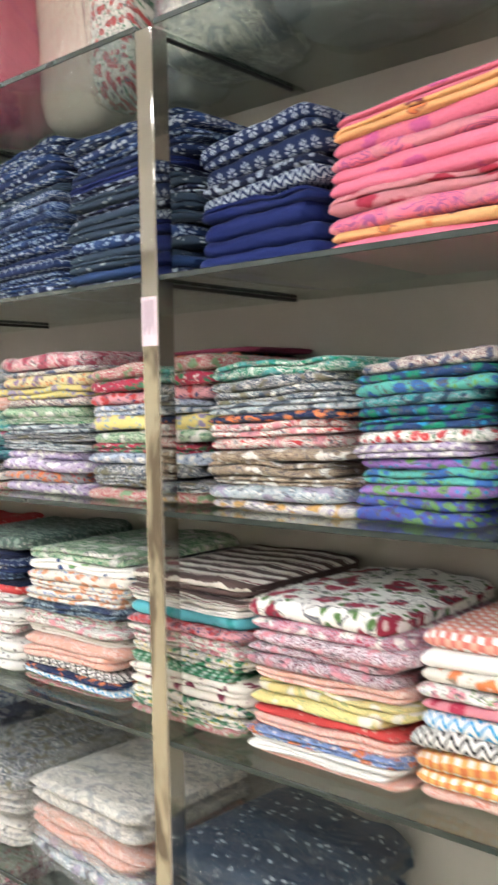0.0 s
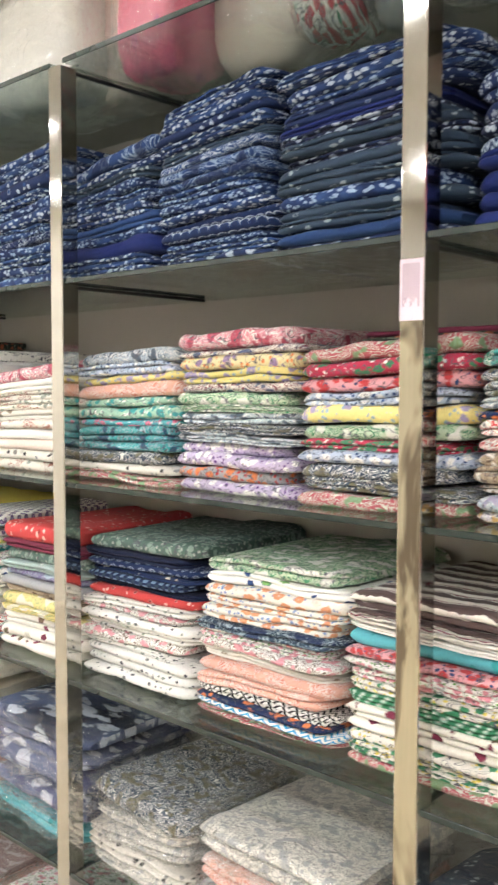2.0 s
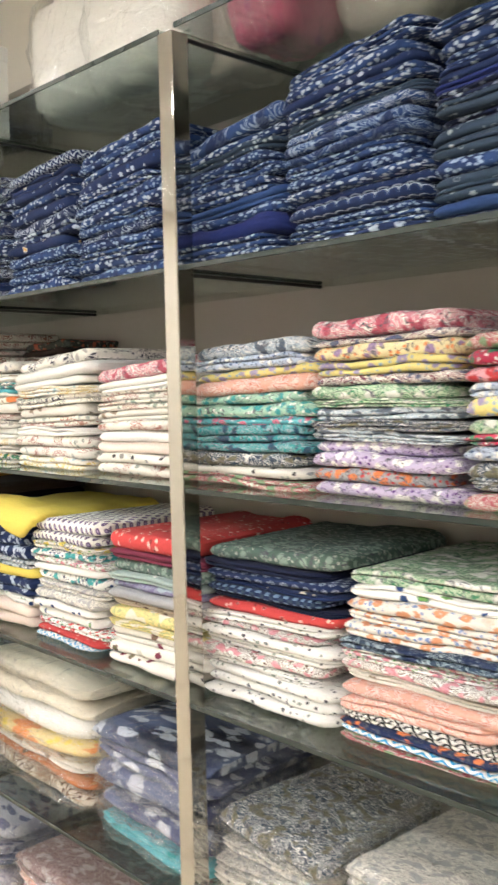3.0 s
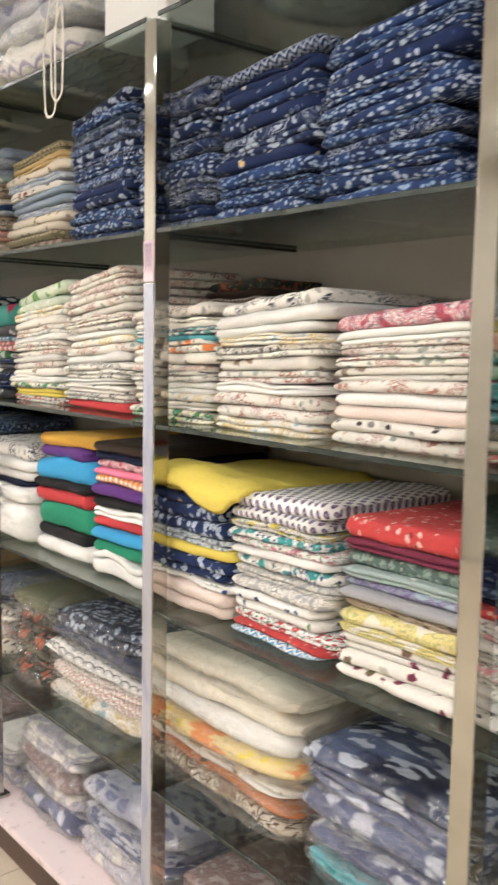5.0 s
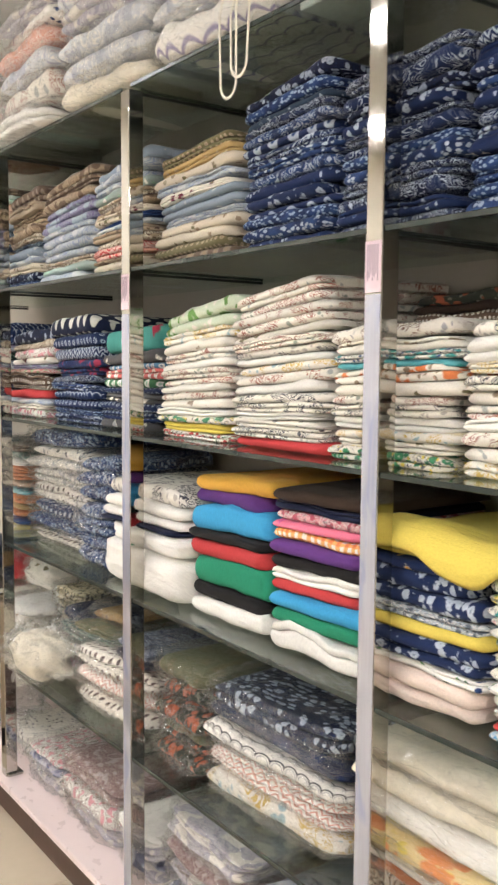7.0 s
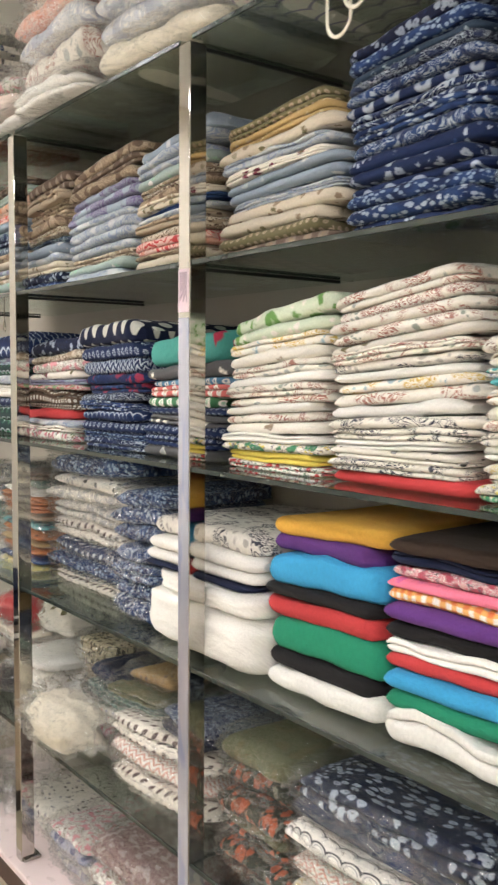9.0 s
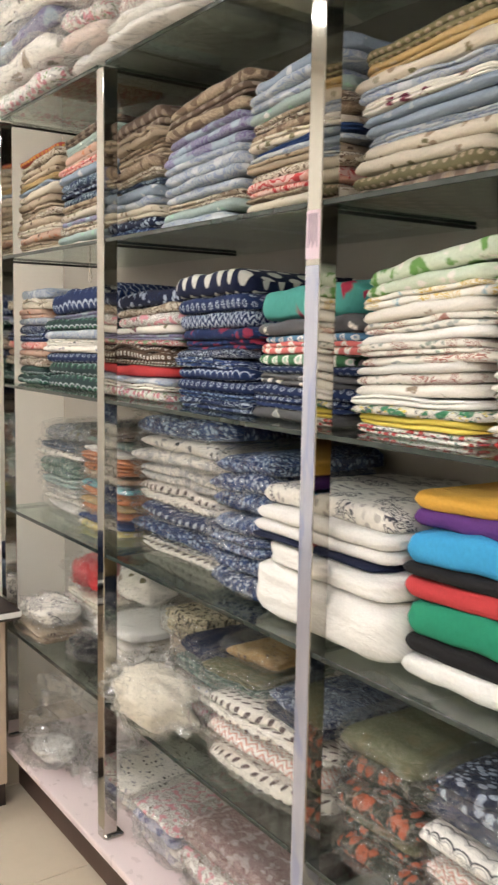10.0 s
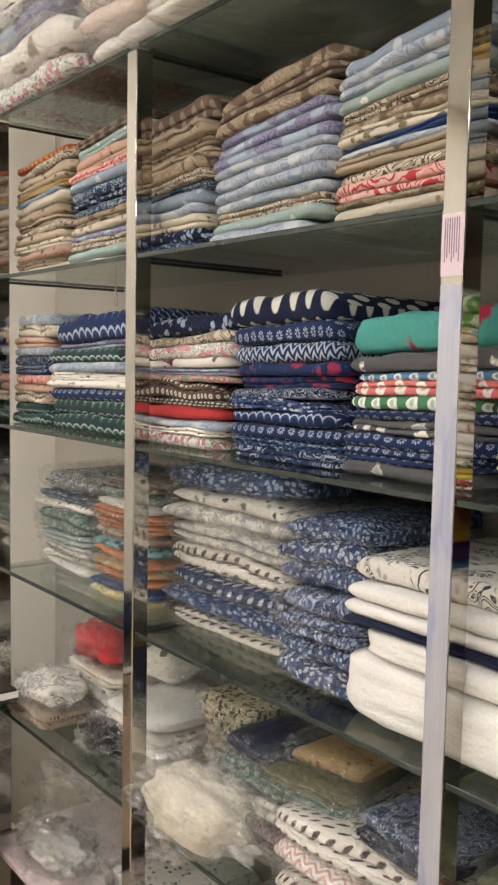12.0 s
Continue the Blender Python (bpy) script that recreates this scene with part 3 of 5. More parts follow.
# fabrics: base, print, second print, kind, size of the print, words
FAB = {
    # indigo prints
    "n1": (NAVY, OFF, INDIGO, "batik", 0.72, "navy and white batik"), "n2": (NAVY, OFF, INDIGO, "sprig", 0.6, "navy cotton with small white marks"),
    "n3": (INDIGO, OFF, NAVY, "paisley", 0.8, "indigo cotton with curling white lines"), "n4": (SLATE, (0.38, 0.44, 0.48), SLATE, "sprig", 0.62, "slate blue cotton with pale sprigs"),
    "n5": (ROYAL, ROYAL, NAVY, "plain", 1.0, "plain royal blue cotton"), "n6": (NAVY, OFF, NAVY, "daisy", 0.78, "navy cotton with white daisies"),
    "n7": (NAVY, OFF, INDIGO, "zigzag", 0.9, "navy cotton with white zigzags"), "n8": (NAVY, OFF, INDIGO, "scales", 0.9, "navy cotton with white scale lines"),
    "n9": (INDIGO, (0.28, 0.37, 0.51), NAVY, "batik", 0.6, "indigo batik with pale blue marks"), "n10": (NAVY, OFF, NAVY, "flower", 0.66, "navy cotton with white flowers"),
    "n11": (NAVY, OFF, NAVY, "paisley", 1.2, "navy cotton with white paisleys"), "n12": (INK, (0.36, 0.42, 0.52), NAVY, "flower", 0.5, "dark navy cotton with white sprigs"),
    "n13": (INDIGO, (0.26, 0.34, 0.48), NAVY, "paisley", 1.3, "indigo cotton with pale curls"), "n14": (NAVY, CREAM, MUSTARD, "sprig", 1.3, "navy cotton with cream motifs"),
    "n15": (INK, OFF, NAVY, "paisley", 0.6, "dark navy cotton with fine white curls"), "n16": (NAVY, OFF, NAVY, "daisy", 0.55, "royal blue cotton with white motifs"),
    "n17": (NAVY, OFF, INDIGO, "drop", 1.5, "navy cotton with large white drops"), "n18": (INDIGO, INDIGO, NAVY, "plain", 1.0, "plain indigo cotton"),
    "n19": (NAVY, (0.28, 0.02, 0.06), INDIGO, "flower", 1.1, "navy cotton with red flowers"), "n20": (NAVY, (0.2, 0.3, 0.45), SLATE, "check", 0.9, "navy checked cotton"),
    # bright plains and pinks
    "pk": (PINK, (0.60, 0.10, 0.30), PINK, "sprig", 1.6, "bright pink cotton"), "pk2": (PINK, (0.42, 0.10, 0.28), ROSE, "paisley", 1.3, "pink cotton with purple print"),
    "or": ((0.82, 0.43, 0.17), MAROON, ORANGE, "sprig", 1.5, "soft orange cotton"), "rs": (ROSE, CRIMSON, ROSE, "flower", 1.2, "rose red printed cotton"),
    "cy": (CYAN, CYAN, CYAN, "plain", 1, "plain turquoise blue cotton"), "em": (EMERALD, EMERALD, EMERALD, "plain", 1, "plain emerald green cotton"),
    "rd": (RED, RED, RED, "plain", 1, "plain red cotton"), "bk": (BLACK, BLACK, BLACK, "plain", 1, "plain black cotton"), "pu": (PURPLE, PURPLE, PURPLE, "plain", 1, "plain purple cotton"),
    "mu": (MUSTARD, MUSTARD, MUSTARD, "plain", 1, "plain mustard cotton"), "wh": (WHITE, IVORY, WHITE, "plain", 1, "plain white cotton"), "ye": (YELLOW, YELLOW, YELLOW, "plain", 1, "plain yellow cotton"),
    "nv": (INK, NAVY, INK, "plain", 1, "plain dark navy cotton"), "mr": (MAROON, MAROON, MAROON, "plain", 1, "plain maroon cotton"), "gy": (GREY, GREY, GREY, "plain", 1, "plain grey cotton"),
    "pc": ((0.76, 0.62, 0.54), PEACH, IVORY, "plain", 1, "plain pale peach cotton"), "aq": (AQUA, TEAL, AQUA, "sprig", 1.5, "turquoise cotton"),
    # florals on white
    "wr": (WHITE, RED, GREEN, "flower+", 0.58, "white cotton with red flowers"), "wp": (WHITE, ROSE, LEAF, "flower+", 0.52, "white cotton with pink flowers"),
    "wb": (WHITE, INDIGO, LEAF, "sprig", 1.0, "white cotton with blue sprigs"), "wk": (IVORY, (0.05, 0.045, 0.045), GREY, "sprig", 0.75, "ivory cotton with black print"),
    "wm": (IVORY, MAROON, OLIVE, "sprig", 1.2, "ivory cotton with maroon motifs"), "wg": (IVORY, GREEN, YELLOW, "flower+", 0.72, "ivory cotton with green leaves"),
    "wy": (IVORY, YELLOW, LEAF, "flower+", 0.80, "ivory cotton with yellow flowers"), "wt": (WHITE, TEAL, INDIGO, "flower+", 0.88, "white cotton with teal motifs"),
    "wl": (WHITE, (0.12, 0.08, 0.18), LILAC, "drop", 0.62, "white cotton with purple drops"), "wn": (WHITE, BROWN, ROSE, "paisley", 0.5, "white cotton with fine brown lines"),
    "wq": (IVORY, (0.30, 0.30, 0.28), GREY, "paisley", 0.5, "ivory cotton with grey scrolls"), "wz": (WHITE, BLACK, RED, "zigzag", 1.0, "white cotton with black zigzags"),
    "iv": (IVORY, TAN, OLIVE, "sprig", 1.8, "ivory cotton with sparse tan motifs"), "ig": ((0.60, 0.68, 0.52), LEAF, IVORY, "flower", 1.4, "pale green cotton with leaves"),
    "ib": (IVORY, (0.22, 0.13, 0.10), GREY, "scroll", 1.1, "ivory cotton with brown scrolls"), "io": (IVORY, ORANGE, TAN, "flower", 1.3, "ivory cotton with orange blooms"),
    # mixed florals
    "f1": (ROSE, WHITE, CRIMSON, "paisley+", 0.65, "rose and white scroll print"), "f2": ((0.72, 0.62, 0.34), (0.30, 0.20, 0.36), ORANGE, "flower+", 0.65, "yellow cotton with purple flowers"),
    "f3": ((0.74, 0.63, 0.22), (0.34, 0.28, 0.46), (0.30, 0.42, 0.50), "flower", 0.65, "yellow cotton with lilac flowers"), "f4": (IVORY, MAROON, INDIGO, "paisley+", 0.58, "maroon and ivory print"),
    "f5": ((0.50, 0.60, 0.42), GREEN, WHITE, "paisley+", 0.72, "green and white leaf print"), "f6": ((0.40, 0.48, 0.55), WHITE, SLATE, "paisley+", 0.58, "grey blue scroll print"),
    "f7": ((0.50, 0.42, 0.58), WHITE, PURPLE, "flower+", 0.58, "lilac cotton with white flowers"), "f8": (GREY, ORANGE, RED, "flower+", 0.65, "grey cotton with orange flowers"),
    "f9": (CRIMSON, GREEN, WHITE, "flower+", 0.58, "crimson cotton with green flowers"), "f10": ((0.70, 0.33, 0.36), RED, INDIGO, "flower+", 0.65, "pink cotton with red flowers"),
    "f11": ((0.45, 0.52, 0.66), WHITE, INDIGO, "flower+", 0.58, "pale blue floral print"), "f12": (TEAL, PALE, NAVY, "paisley+", 0.65, "teal and pale blue scroll print"),
    "f13": (MINT, TEAL, WHITE, "flower+", 0.65, "mint cotton with teal flowers"), "f14": ((0.44, 0.10, 0.12), (0.66, 0.68, 0.58), (0.16, 0.33, 0.16), "paisley", 0.65, "red, white and green scroll print"),
    "f15": (SLATE, WHITE, OLIVE, "paisley+", 0.58, "slate and white scroll print"), "f16": (EMERALD, WHITE, TEAL, "paisley+", 0.72, "emerald green scroll print"),
    "f17": (WHITE, RED, ROSE, "paisley+", 0.94, "white cotton with bold red scrolls"), "f18": (BEIGE, BROWN, WHITE, "paisley+", 0.65, "beige and brown paisley print"),
    "f19": (PALE, WHITE, LILAC, "paisley+", 0.79, "pale blue and lilac scroll print"), "f20": (IVORY, LILAC, MUSTARD, "paisley+", 0.79, "ivory cotton with lilac and gold scrolls"),
    "f21": (INDIGO, EMERALD, CYAN, "flower+", 1.01, "blue and green large print"), "f22": ((0.30, 0.15, 0.48), LEAF, CYAN, "flower+", 0.86, "purple and green print"),
    "f23": ((0.10, 0.42, 0.36), (0.03, 0.12, 0.40), LEAF, "flower+", 0.94, "sea green and blue print"), "f24": ((0.05, 0.09, 0.42), LEAF, PURPLE, "flower+", 0.79, "bright blue print with green"),
    "f25": ((0.20, 0.30, 0.58), ORANGE, WHITE, "flower+", 0.72, "blue cotton with orange flowers"), "f26": (NAVY, ORANGE, SLATE, "flower+", 0.72, "navy cotton with orange flowers"),
    "f27": ((0.66, 0.18, 0.14), WHITE, PEACH, "check", 1.0, "coral and white check"), "f28": (WHITE, CYAN, AQUA, "zigzag", 1.1, "white and blue zigzag print"),
    "f29": ((0.80, 0.43, 0.12), WHITE, ORANGE, "check", 0.9, "orange and white check"), "f30": ((0.76, 0.58, 0.51), (0.62, 0.20, 0.14), PEACH, "paisley", 0.5, "pale peach cotton with coral motifs"),
    "f31": ((0.55, 0.38, 0.46), CRIMSON, WHITE, "paisley+", 0.58, "mauve and crimson print"), "f32": ((0.72, 0.62, 0.66), MAROON, ROSE, "paisley+", 0.58, "pale pink cotton with plum scrolls"),
    "f33": ((0.10, 0.165, 0.135), (0.28, 0.38, 0.31), (0.45, 0.48, 0.42), "flower+", 0.58, "sage green print"), "f34": (AQUA, PINK, WHITE, "flower+", 0.65, "turquoise cotton with pink flowers"),
    "st": (IVORY, (0.10, 0.065, 0.06), MAROON, "stripe", 1.7, "white cotton with dark brown stripes"), "bl": (WHITE, (0.30, 0.012, 0.045), (0.10, 0.20, 0.06), "flower+", 1.6, "white cotton with large maroon blooms"),
    "gd": (GREEN, MINT, WHITE, "dots", 1.5, "dark green cotton with pale dots"), "yg": ((0.76, 0.62, 0.24), (0.42, 0.45, 0.20), IVORY, "paisley", 1.0, "yellow and green print"),
    "cr": (CREAM, CREAM, IVORY, "plain", 1, "plain cream cotton"),
    "dk": (INK, (0.045, 0.055, 0.085), NAVY, "paisley", 1.0, "dark navy cotton with faint scrolls"),
    "yo": ((0.74, 0.58, 0.26), (0.72, 0.25, 0.06), YELLOW, "flower", 1.5, "yellow and orange print"), "sc": (WHITE, (0.05, 0.05, 0.06), GREY, "scales", 0.9, "white cotton with black scale lines"),
    "cz": (WHITE, (0.66, 0.36, 0.29), PEACH, "zigzag", 0.9, "white and coral zigzag print"), "ck": (IVORY, (0.09, 0.055, 0.055), TAN, "stroke", 0.75, "cream cotton with dark strokes"),
    "nd": (NAVY, (0.40, 0.45, 0.52), INDIGO, "stroke", 0.75, "navy cotton with pale strokes"),
    "rf": ((0.52, 0.035, 0.035), (0.72, 0.46, 0.40), (0.22, 0.02, 0.02), "sprig", 0.5, "red cotton with small white flowers"),
    "wo": (IVORY, (0.66, 0.28, 0.13), (0.19, 0.28, 0.52), "flower", 0.62, "ivory cotton with orange and blue flowers"),
    "i1": (IVORY, (0.36, 0.16, 0.13), (0.30, 0.33, 0.28), "scroll", 0.9, "ivory cotton with sparse rust scrolls"),
    "i2": (IVORY, (0.40, 0.18, 0.14), (0.40, 0.42, 0.40), "scroll", 1.2, "ivory cotton with rust and grey blooms"),
    "i3": (IVORY, (0.06, 0.06, 0.08), (0.45, 0.42, 0.38), "scroll", 1.1, "ivory cotton with black leaves"),
    "i4": (IVORY, (0.60, 0.42, 0.10), (0.34, 0.48, 0.53), "scroll", 1.0, "ivory cotton with yellow and blue motifs"),
    "ws": (WHITE, (0.10, 0.10, 0.11), (0.28, 0.33, 0.28), "sprig", 0.5, "white cotton with small dark motifs"),
    "go": ((0.33, 0.20, 0.07), (0.22, 0.12, 0.04), BROWN, "sprig", 1.2, "golden brown cotton"),
    "ol": ((0.105, 0.11, 0.055), (0.16, 0.165, 0.095), OLIVE, "paisley", 1.2, "olive green cotton with faint leaves"),
    "dg": ((0.042, 0.046, 0.034), (0.42, 0.10, 0.04), (0.20, 0.20, 0.15), "flower", 1.0, "dark green cotton with orange flowers"),
    "rb": ((0.36, 0.26, 0.25), (0.21, 0.12, 0.11), (0.50, 0.42, 0.40), "paisley", 0.6, "faded rose brown paisley print"),
    "lg": ((0.52, 0.49, 0.53), (0.36, 0.34, 0.41), IVORY, "paisley", 1.1, "lilac grey scroll print"),
    "sb": ((0.075, 0.085, 0.17), (0.50, 0.52, 0.60), (0.14, 0.16, 0.27), "batik", 2.4, "navy shibori cotton with pale squares"),
    "sl": ((0.52, 0.52, 0.58), (0.13, 0.14, 0.24), (0.30, 0.31, 0.40), "batik", 2.2, "pale cotton with slate blue blotches"),
    "lt": (WHITE, (0.32, 0.28, 0.44), IVORY, "scales", 2.0, "white cotton with a lilac lattice"),
    "pb": ((0.58, 0.61, 0.66), WHITE, (0.42, 0.45, 0.55), "paisley", 1.0, "pale grey blue cotton"),
    "ru": ((0.50, 0.17, 0.055), (0.60, 0.32, 0.14), BROWN, "sprig", 1.0, "rust orange cotton"),
    "gk": ((0.55, 0.47, 0.31), (0.07, 0.055, 0.03), OLIVE, "flower", 0.8, "gold and black printed cotton"),
    "pz": ((0.62, 0.50, 0.52), (0.52, 0.10, 0.20), ROSE, "zigzag", 1.0, "pink and white zigzag print"),
    "mc": (IVORY, (0.62, 0.10, 0.10), (0.15, 0.25, 0.50), "sprig", 0.6, "ivory cotton with tiny bright motifs"),
    "br": ((0.045, 0.028, 0.02), BROWN, BROWN, "plain", 1, "plain dark brown cotton"),
    "sv": (INK, (0.50, 0.54, 0.62), (0.10, 0.13, 0.25), "batik", 2.6, "dark navy cotton with white dyed patches"),
    # earth and pastel tones
    "b1": (BEIGE, BROWN, TAN, "sprig", 0.9, "beige cotton with brown print"), "b2": (TAN, BEIGE, BROWN, "paisley", 0.8, "tan scroll print"), "b3": ((0.13, 0.09, 0.065), (0.27, 0.21, 0.165), TAN, "drop", 1.2, "brown cotton with beige drops"),
    "b4": ((0.60, 0.53, 0.42), TAN, OLIVE, "sprig", 0.9, "cream cotton with tan print"), "b5": (OLIVE, BEIGE, TAN, "dots", 1.1, "olive cotton with beige dots"), "b6": ((0.40, 0.44, 0.48), (0.25, 0.30, 0.42), (0.58, 0.60, 0.60), "paisley", 1.3, "pale blue cotton with indigo print"),
    "b7": ((0.26, 0.32, 0.39), (0.55, 0.56, 0.56), (0.38, 0.43, 0.48), "sprig", 1.2, "sky blue cotton"), "b8": ((0.27, 0.27, 0.37), (0.17, 0.14, 0.27), PALE, "paisley", 1.1, "lilac and purple print"), "b9": ((0.78, 0.50, 0.44), RED, PEACH, "paisley", 1.8, "peach pink cotton with red line"),
    "b10": ((0.36, 0.45, 0.42), MINT, WHITE, "sprig", 1.0, "grey green cotton"), "b11": ((0.44, 0.30, 0.12), (0.55, 0.43, 0.24), BEIGE, "sprig", 0.9, "mustard yellow cotton"), "b12": ((0.30, 0.05, 0.03), MUSTARD, BROWN, "dots", 1.2, "rust red cotton with gold dots"),
    "b13": (SLATE, PALE, NAVY, "paisley", 0.8, "slate blue scroll print"), "b14": ((0.60, 0.53, 0.42), BROWN, TAN, "paisley", 1.0, "cream cotton with brown scrolls"), "b15": (BROWN, IVORY, BLACK, "dots", 0.9, "dark brown cotton with white dots"),
    "b16": ((0.50, 0.33, 0.245), (0.50, 0.20, 0.10), BROWN, "sprig", 0.9, "peach orange cotton"), "gz": ((0.022, 0.045, 0.045), (0.40, 0.46, 0.46), GREEN, "scales", 0.9, "dark green cotton with pale scale lines"), "tk": ((0.07, 0.36, 0.31), CRIMSON, MAROON, "sprig", 2.2, "teal green cotton with maroon petals"),
    "gp": ((0.06, 0.20, 0.09), WHITE, MINT, "drop", 1.1, "green cotton with white drops"), "cp": ((0.68, 0.15, 0.14), WHITE, PEACH, "drop", 1.1, "coral cotton with white drops"), "sp": ((0.10, 0.25, 0.42), WHITE, SKY, "drop", 0.9, "blue cotton with white drops"),
    "gf": ((0.10, 0.10, 0.105), IVORY, GREY, "sprig", 1.5, "charcoal cotton with ivory motifs"), "pp": (INK, (0.62, 0.62, 0.55), (0.62, 0.62, 0.55), "drop", 1.35, "navy cotton with large cream paisleys"),
}


def fabric(key):
    return cloth(*FAB[key][:5])


STACK_RNG = random.Random(5)
ROWNAME = {"A": "upper", "B": "middle", "C": "lower", "D": "low", "E": "bottom", "T": "top"}


def stack(row, x0, x1, height, keys, what="printed cotton", front=CLOTH, depth=0.37, lean=None, base=0.0, rise=None):
    """A pile of folded cloths on a glass shelf, named from the top down; a number after * is a cloth's relative thickness; rise is how much higher the pile is at its right end."""
    rng = STACK_RNG
    keys = keys.split()
    weights = [float(k.split("*")[1]) if "*" in k else rng.uniform(0.8, 1.25) for k in keys]
    unit = height / sum(weights)
    pile = empty("fabric_stack", ((x0 + x1) / 2, front, SHELF[row] + 0.001 + base), "neat stack of folded " + what + " cloths", "fabric stack", "fabric stacks on the shelves")
    lean = rng.uniform(-0.012, 0.012) if lean is None else lean
    rise = {"A": 0.030, "B": 0.012, "C": 0.004}[row] + rng.uniform(-0.008, 0.008) if rise is None else rise
    n, z, drift = len(keys), 0.0, 0.0
    for i in range(n - 1, -1, -1):
        key, h = keys[i].split("*")[0], unit * weights[i]
        ob = part("folded_cloth", rng.choice(FOLDS if h < 0.021 else FOLDS[:16] if h < 0.026 else FOLDS[:12]), None, pile, "folded " + FAB[key][5] + " cloth")
        wide = x1 - x0 - 0.004
        w = wide * rng.choice((0.88, 0.92, 0.95, 0.97, 0.98, 0.99))
        f = (n - 1 - i) / max(1, n - 1)
        drift = drift * 0.6 + rng.uniform(-0.005, 0.005)
        ob.location = (lean * f + drift - 0.6 * (wide - w), rng.uniform(-0.008, 0.010) + 0.008 * f, z)
        ob.rotation_euler = (0, radians(rng.uniform(-0.9, 0.9)) - rise / wide * f, radians(rng.uniform(-2.6, 2.2)))
        ob.scale = (w, depth * rng.uniform(0.94, 1.0), h * 1.05)
        ob.material_slots[0].link = "OBJECT"
        ob.material_slots[0].material = fabric(key)
        z += h
    return pile


# upper shelf, indigo prints
stack("A", -0.455, -0.16, 0.240, "pk or pk pk2 rs pk pk2 or pk", "bright pink and orange cotton")
stack("A", -0.845, -0.460, 0.236, "pk or pk pk2 pk*1.1 pk rs pk2 or*.8 pk", "bright pink and orange cotton", rise=0.035)
stack("A", -1.130, -0.850, 0.241, "n6*1.5 n6*1.3 n12*.8 n7*1 n5 n5*1.3 n5 n5", "navy and white printed cotton")
stack("A", -1.508, -1.135, 0.314, "n1 n1 n9*.9 n2 n5*.7 n12 n4 n12*.7 n4*1.3 n4 n9*1.2 n4 n4 n18 n10", "navy and white printed cotton")
stack("A", -1.818, -1.512, 0.326, "n1 n1 n1 n2 n1 n4 n3 n13*1.2 n13 n9*1.2 n9 n1 n8 n8 n9 n1 n10", "navy and white printed cotton")
stack("A", -2.135, -1.822, 0.254, "n13*1.3 n1 n4 n9 n9 n1 n18 n9 n5*1.5 n1 n1", "navy and white printed cotton")
stack("A", -2.475, -2.142, 0.306, "n1 n9 n1 n2 n1 n9 n1 n9 n11 n9 n1 n1 n9", "navy and white printed cotton")
stack("A", -2.792, -2.480, 0.310, "n7 n14 n2 n1 n2 n11*1.1 n10 n14 n9 n9 n9 n1", "navy and white printed cotton")
stack("A", -3.105, -2.796, 0.302, "n15 n11*1.2 n12 n10 n15 n11 n9 n1 n15 n15 n2 n15", "navy and white printed cotton")
stack("A", -3.425, -3.108, 0.342, "n12 n9 n4 n15 n3 n17 n11 n1 n3 n2*1.3 n10 n17 n9 n1 n2", "navy and white printed cotton")
stack("A", -3.790, -3.430, 0.277, "b5*1.2 b11 b4 b6 wm b7 b7 b6 b4*1.2 b4 b5*1.2 b3", "beige and pale blue printed cotton", lean=-.01)
stack("A", -4.158, -3.835, 0.304, "b7*1.5 b6 b6 b10*1.2 b14 b2 b4 n18*.6 b6*.7 b1*1.1 b14 b9*1.5 b2*.6 b4*1.1 wm*.6", "beige and pale blue printed cotton")
stack("A", -4.533, -4.162, 0.314, "b2*1.3 b3 b2*1.2 b8 b8 b8*1.2 b6 b6 b6 b6 b14 b10 b6*1.3", "beige and pale blue printed cotton", lean=0.01)
stack("A", -4.80, -4.538, 0.314, "b3*2 b1*1.4 b2 b1 b2 b14*.8 b13*.8 b7 b6 b4 n12 n9", "beige and pale blue printed cotton")
stack("A", -5.165, -4.805, 0.339, "b3 b10 b16 b16 b9*.8 b7 b13 n12 b13 b2 b4 b8*.8 b14 b10 wk", "beige and pale blue printed cotton")
stack("A", -5.530, -5.172, 0.329, "b12 b14 b1 b1 b11 b7*.6 b4 b1 b1 b14 b1 b4 b16 b1 b4", "beige and pale blue printed cotton")

# middle shelf, florals and white prints
stack("B", -0.555, -0.225, 0.255, "f4 f21 f23 f21 f21 f12 wr f7 f22 f23 f22 f24 f24", "bright floral printed cotton")
stack("B", -0.800, -0.558, 0.258, "f4 f21 f23 f12 f21 f21 wr f7 f22 f23 f22 f24 f24", "bright floral printed cotton")
stack("B", -1.122, -0.804, 0.262, "f16*1.2 f15 f15 f6 f26*.7 f17 f17 f18 f18 f18*.7 f19 f20", "bright floral printed cotton")
stack("B", -1.455, -1.126, 0.272, "f14*1.2 f9*1.1 f10*1.2 f11 f3*1.3 f5*1.2 f9*.8 f11 f15 f15 f14*1.2", "bright floral printed cotton")
stack("B", -1.768, -1.459, 0.303, "f1*1.5 f4*.6 f2*1.2 f3*1.1 f4*.8 f5*1.1 f5*.6 f6 f15*.8 f6*.8 f7 f7 f8*1.1 f7*1.1", "bright floral printed cotton")
stack("B", -2.090, -1.772, 0.272, "f6*1.2 f11 f3*.8 f30*1.3 f13 f13 f34*.7 f12*1.4 f12 f15 wk f14", "bright floral printed cotton")
stack("B", -2.436, -2.095, 0.244, "f1*1.4 wh i1 i1*.9 iv i2 wh pc wk i1", "white printed cotton", rise=0.02)
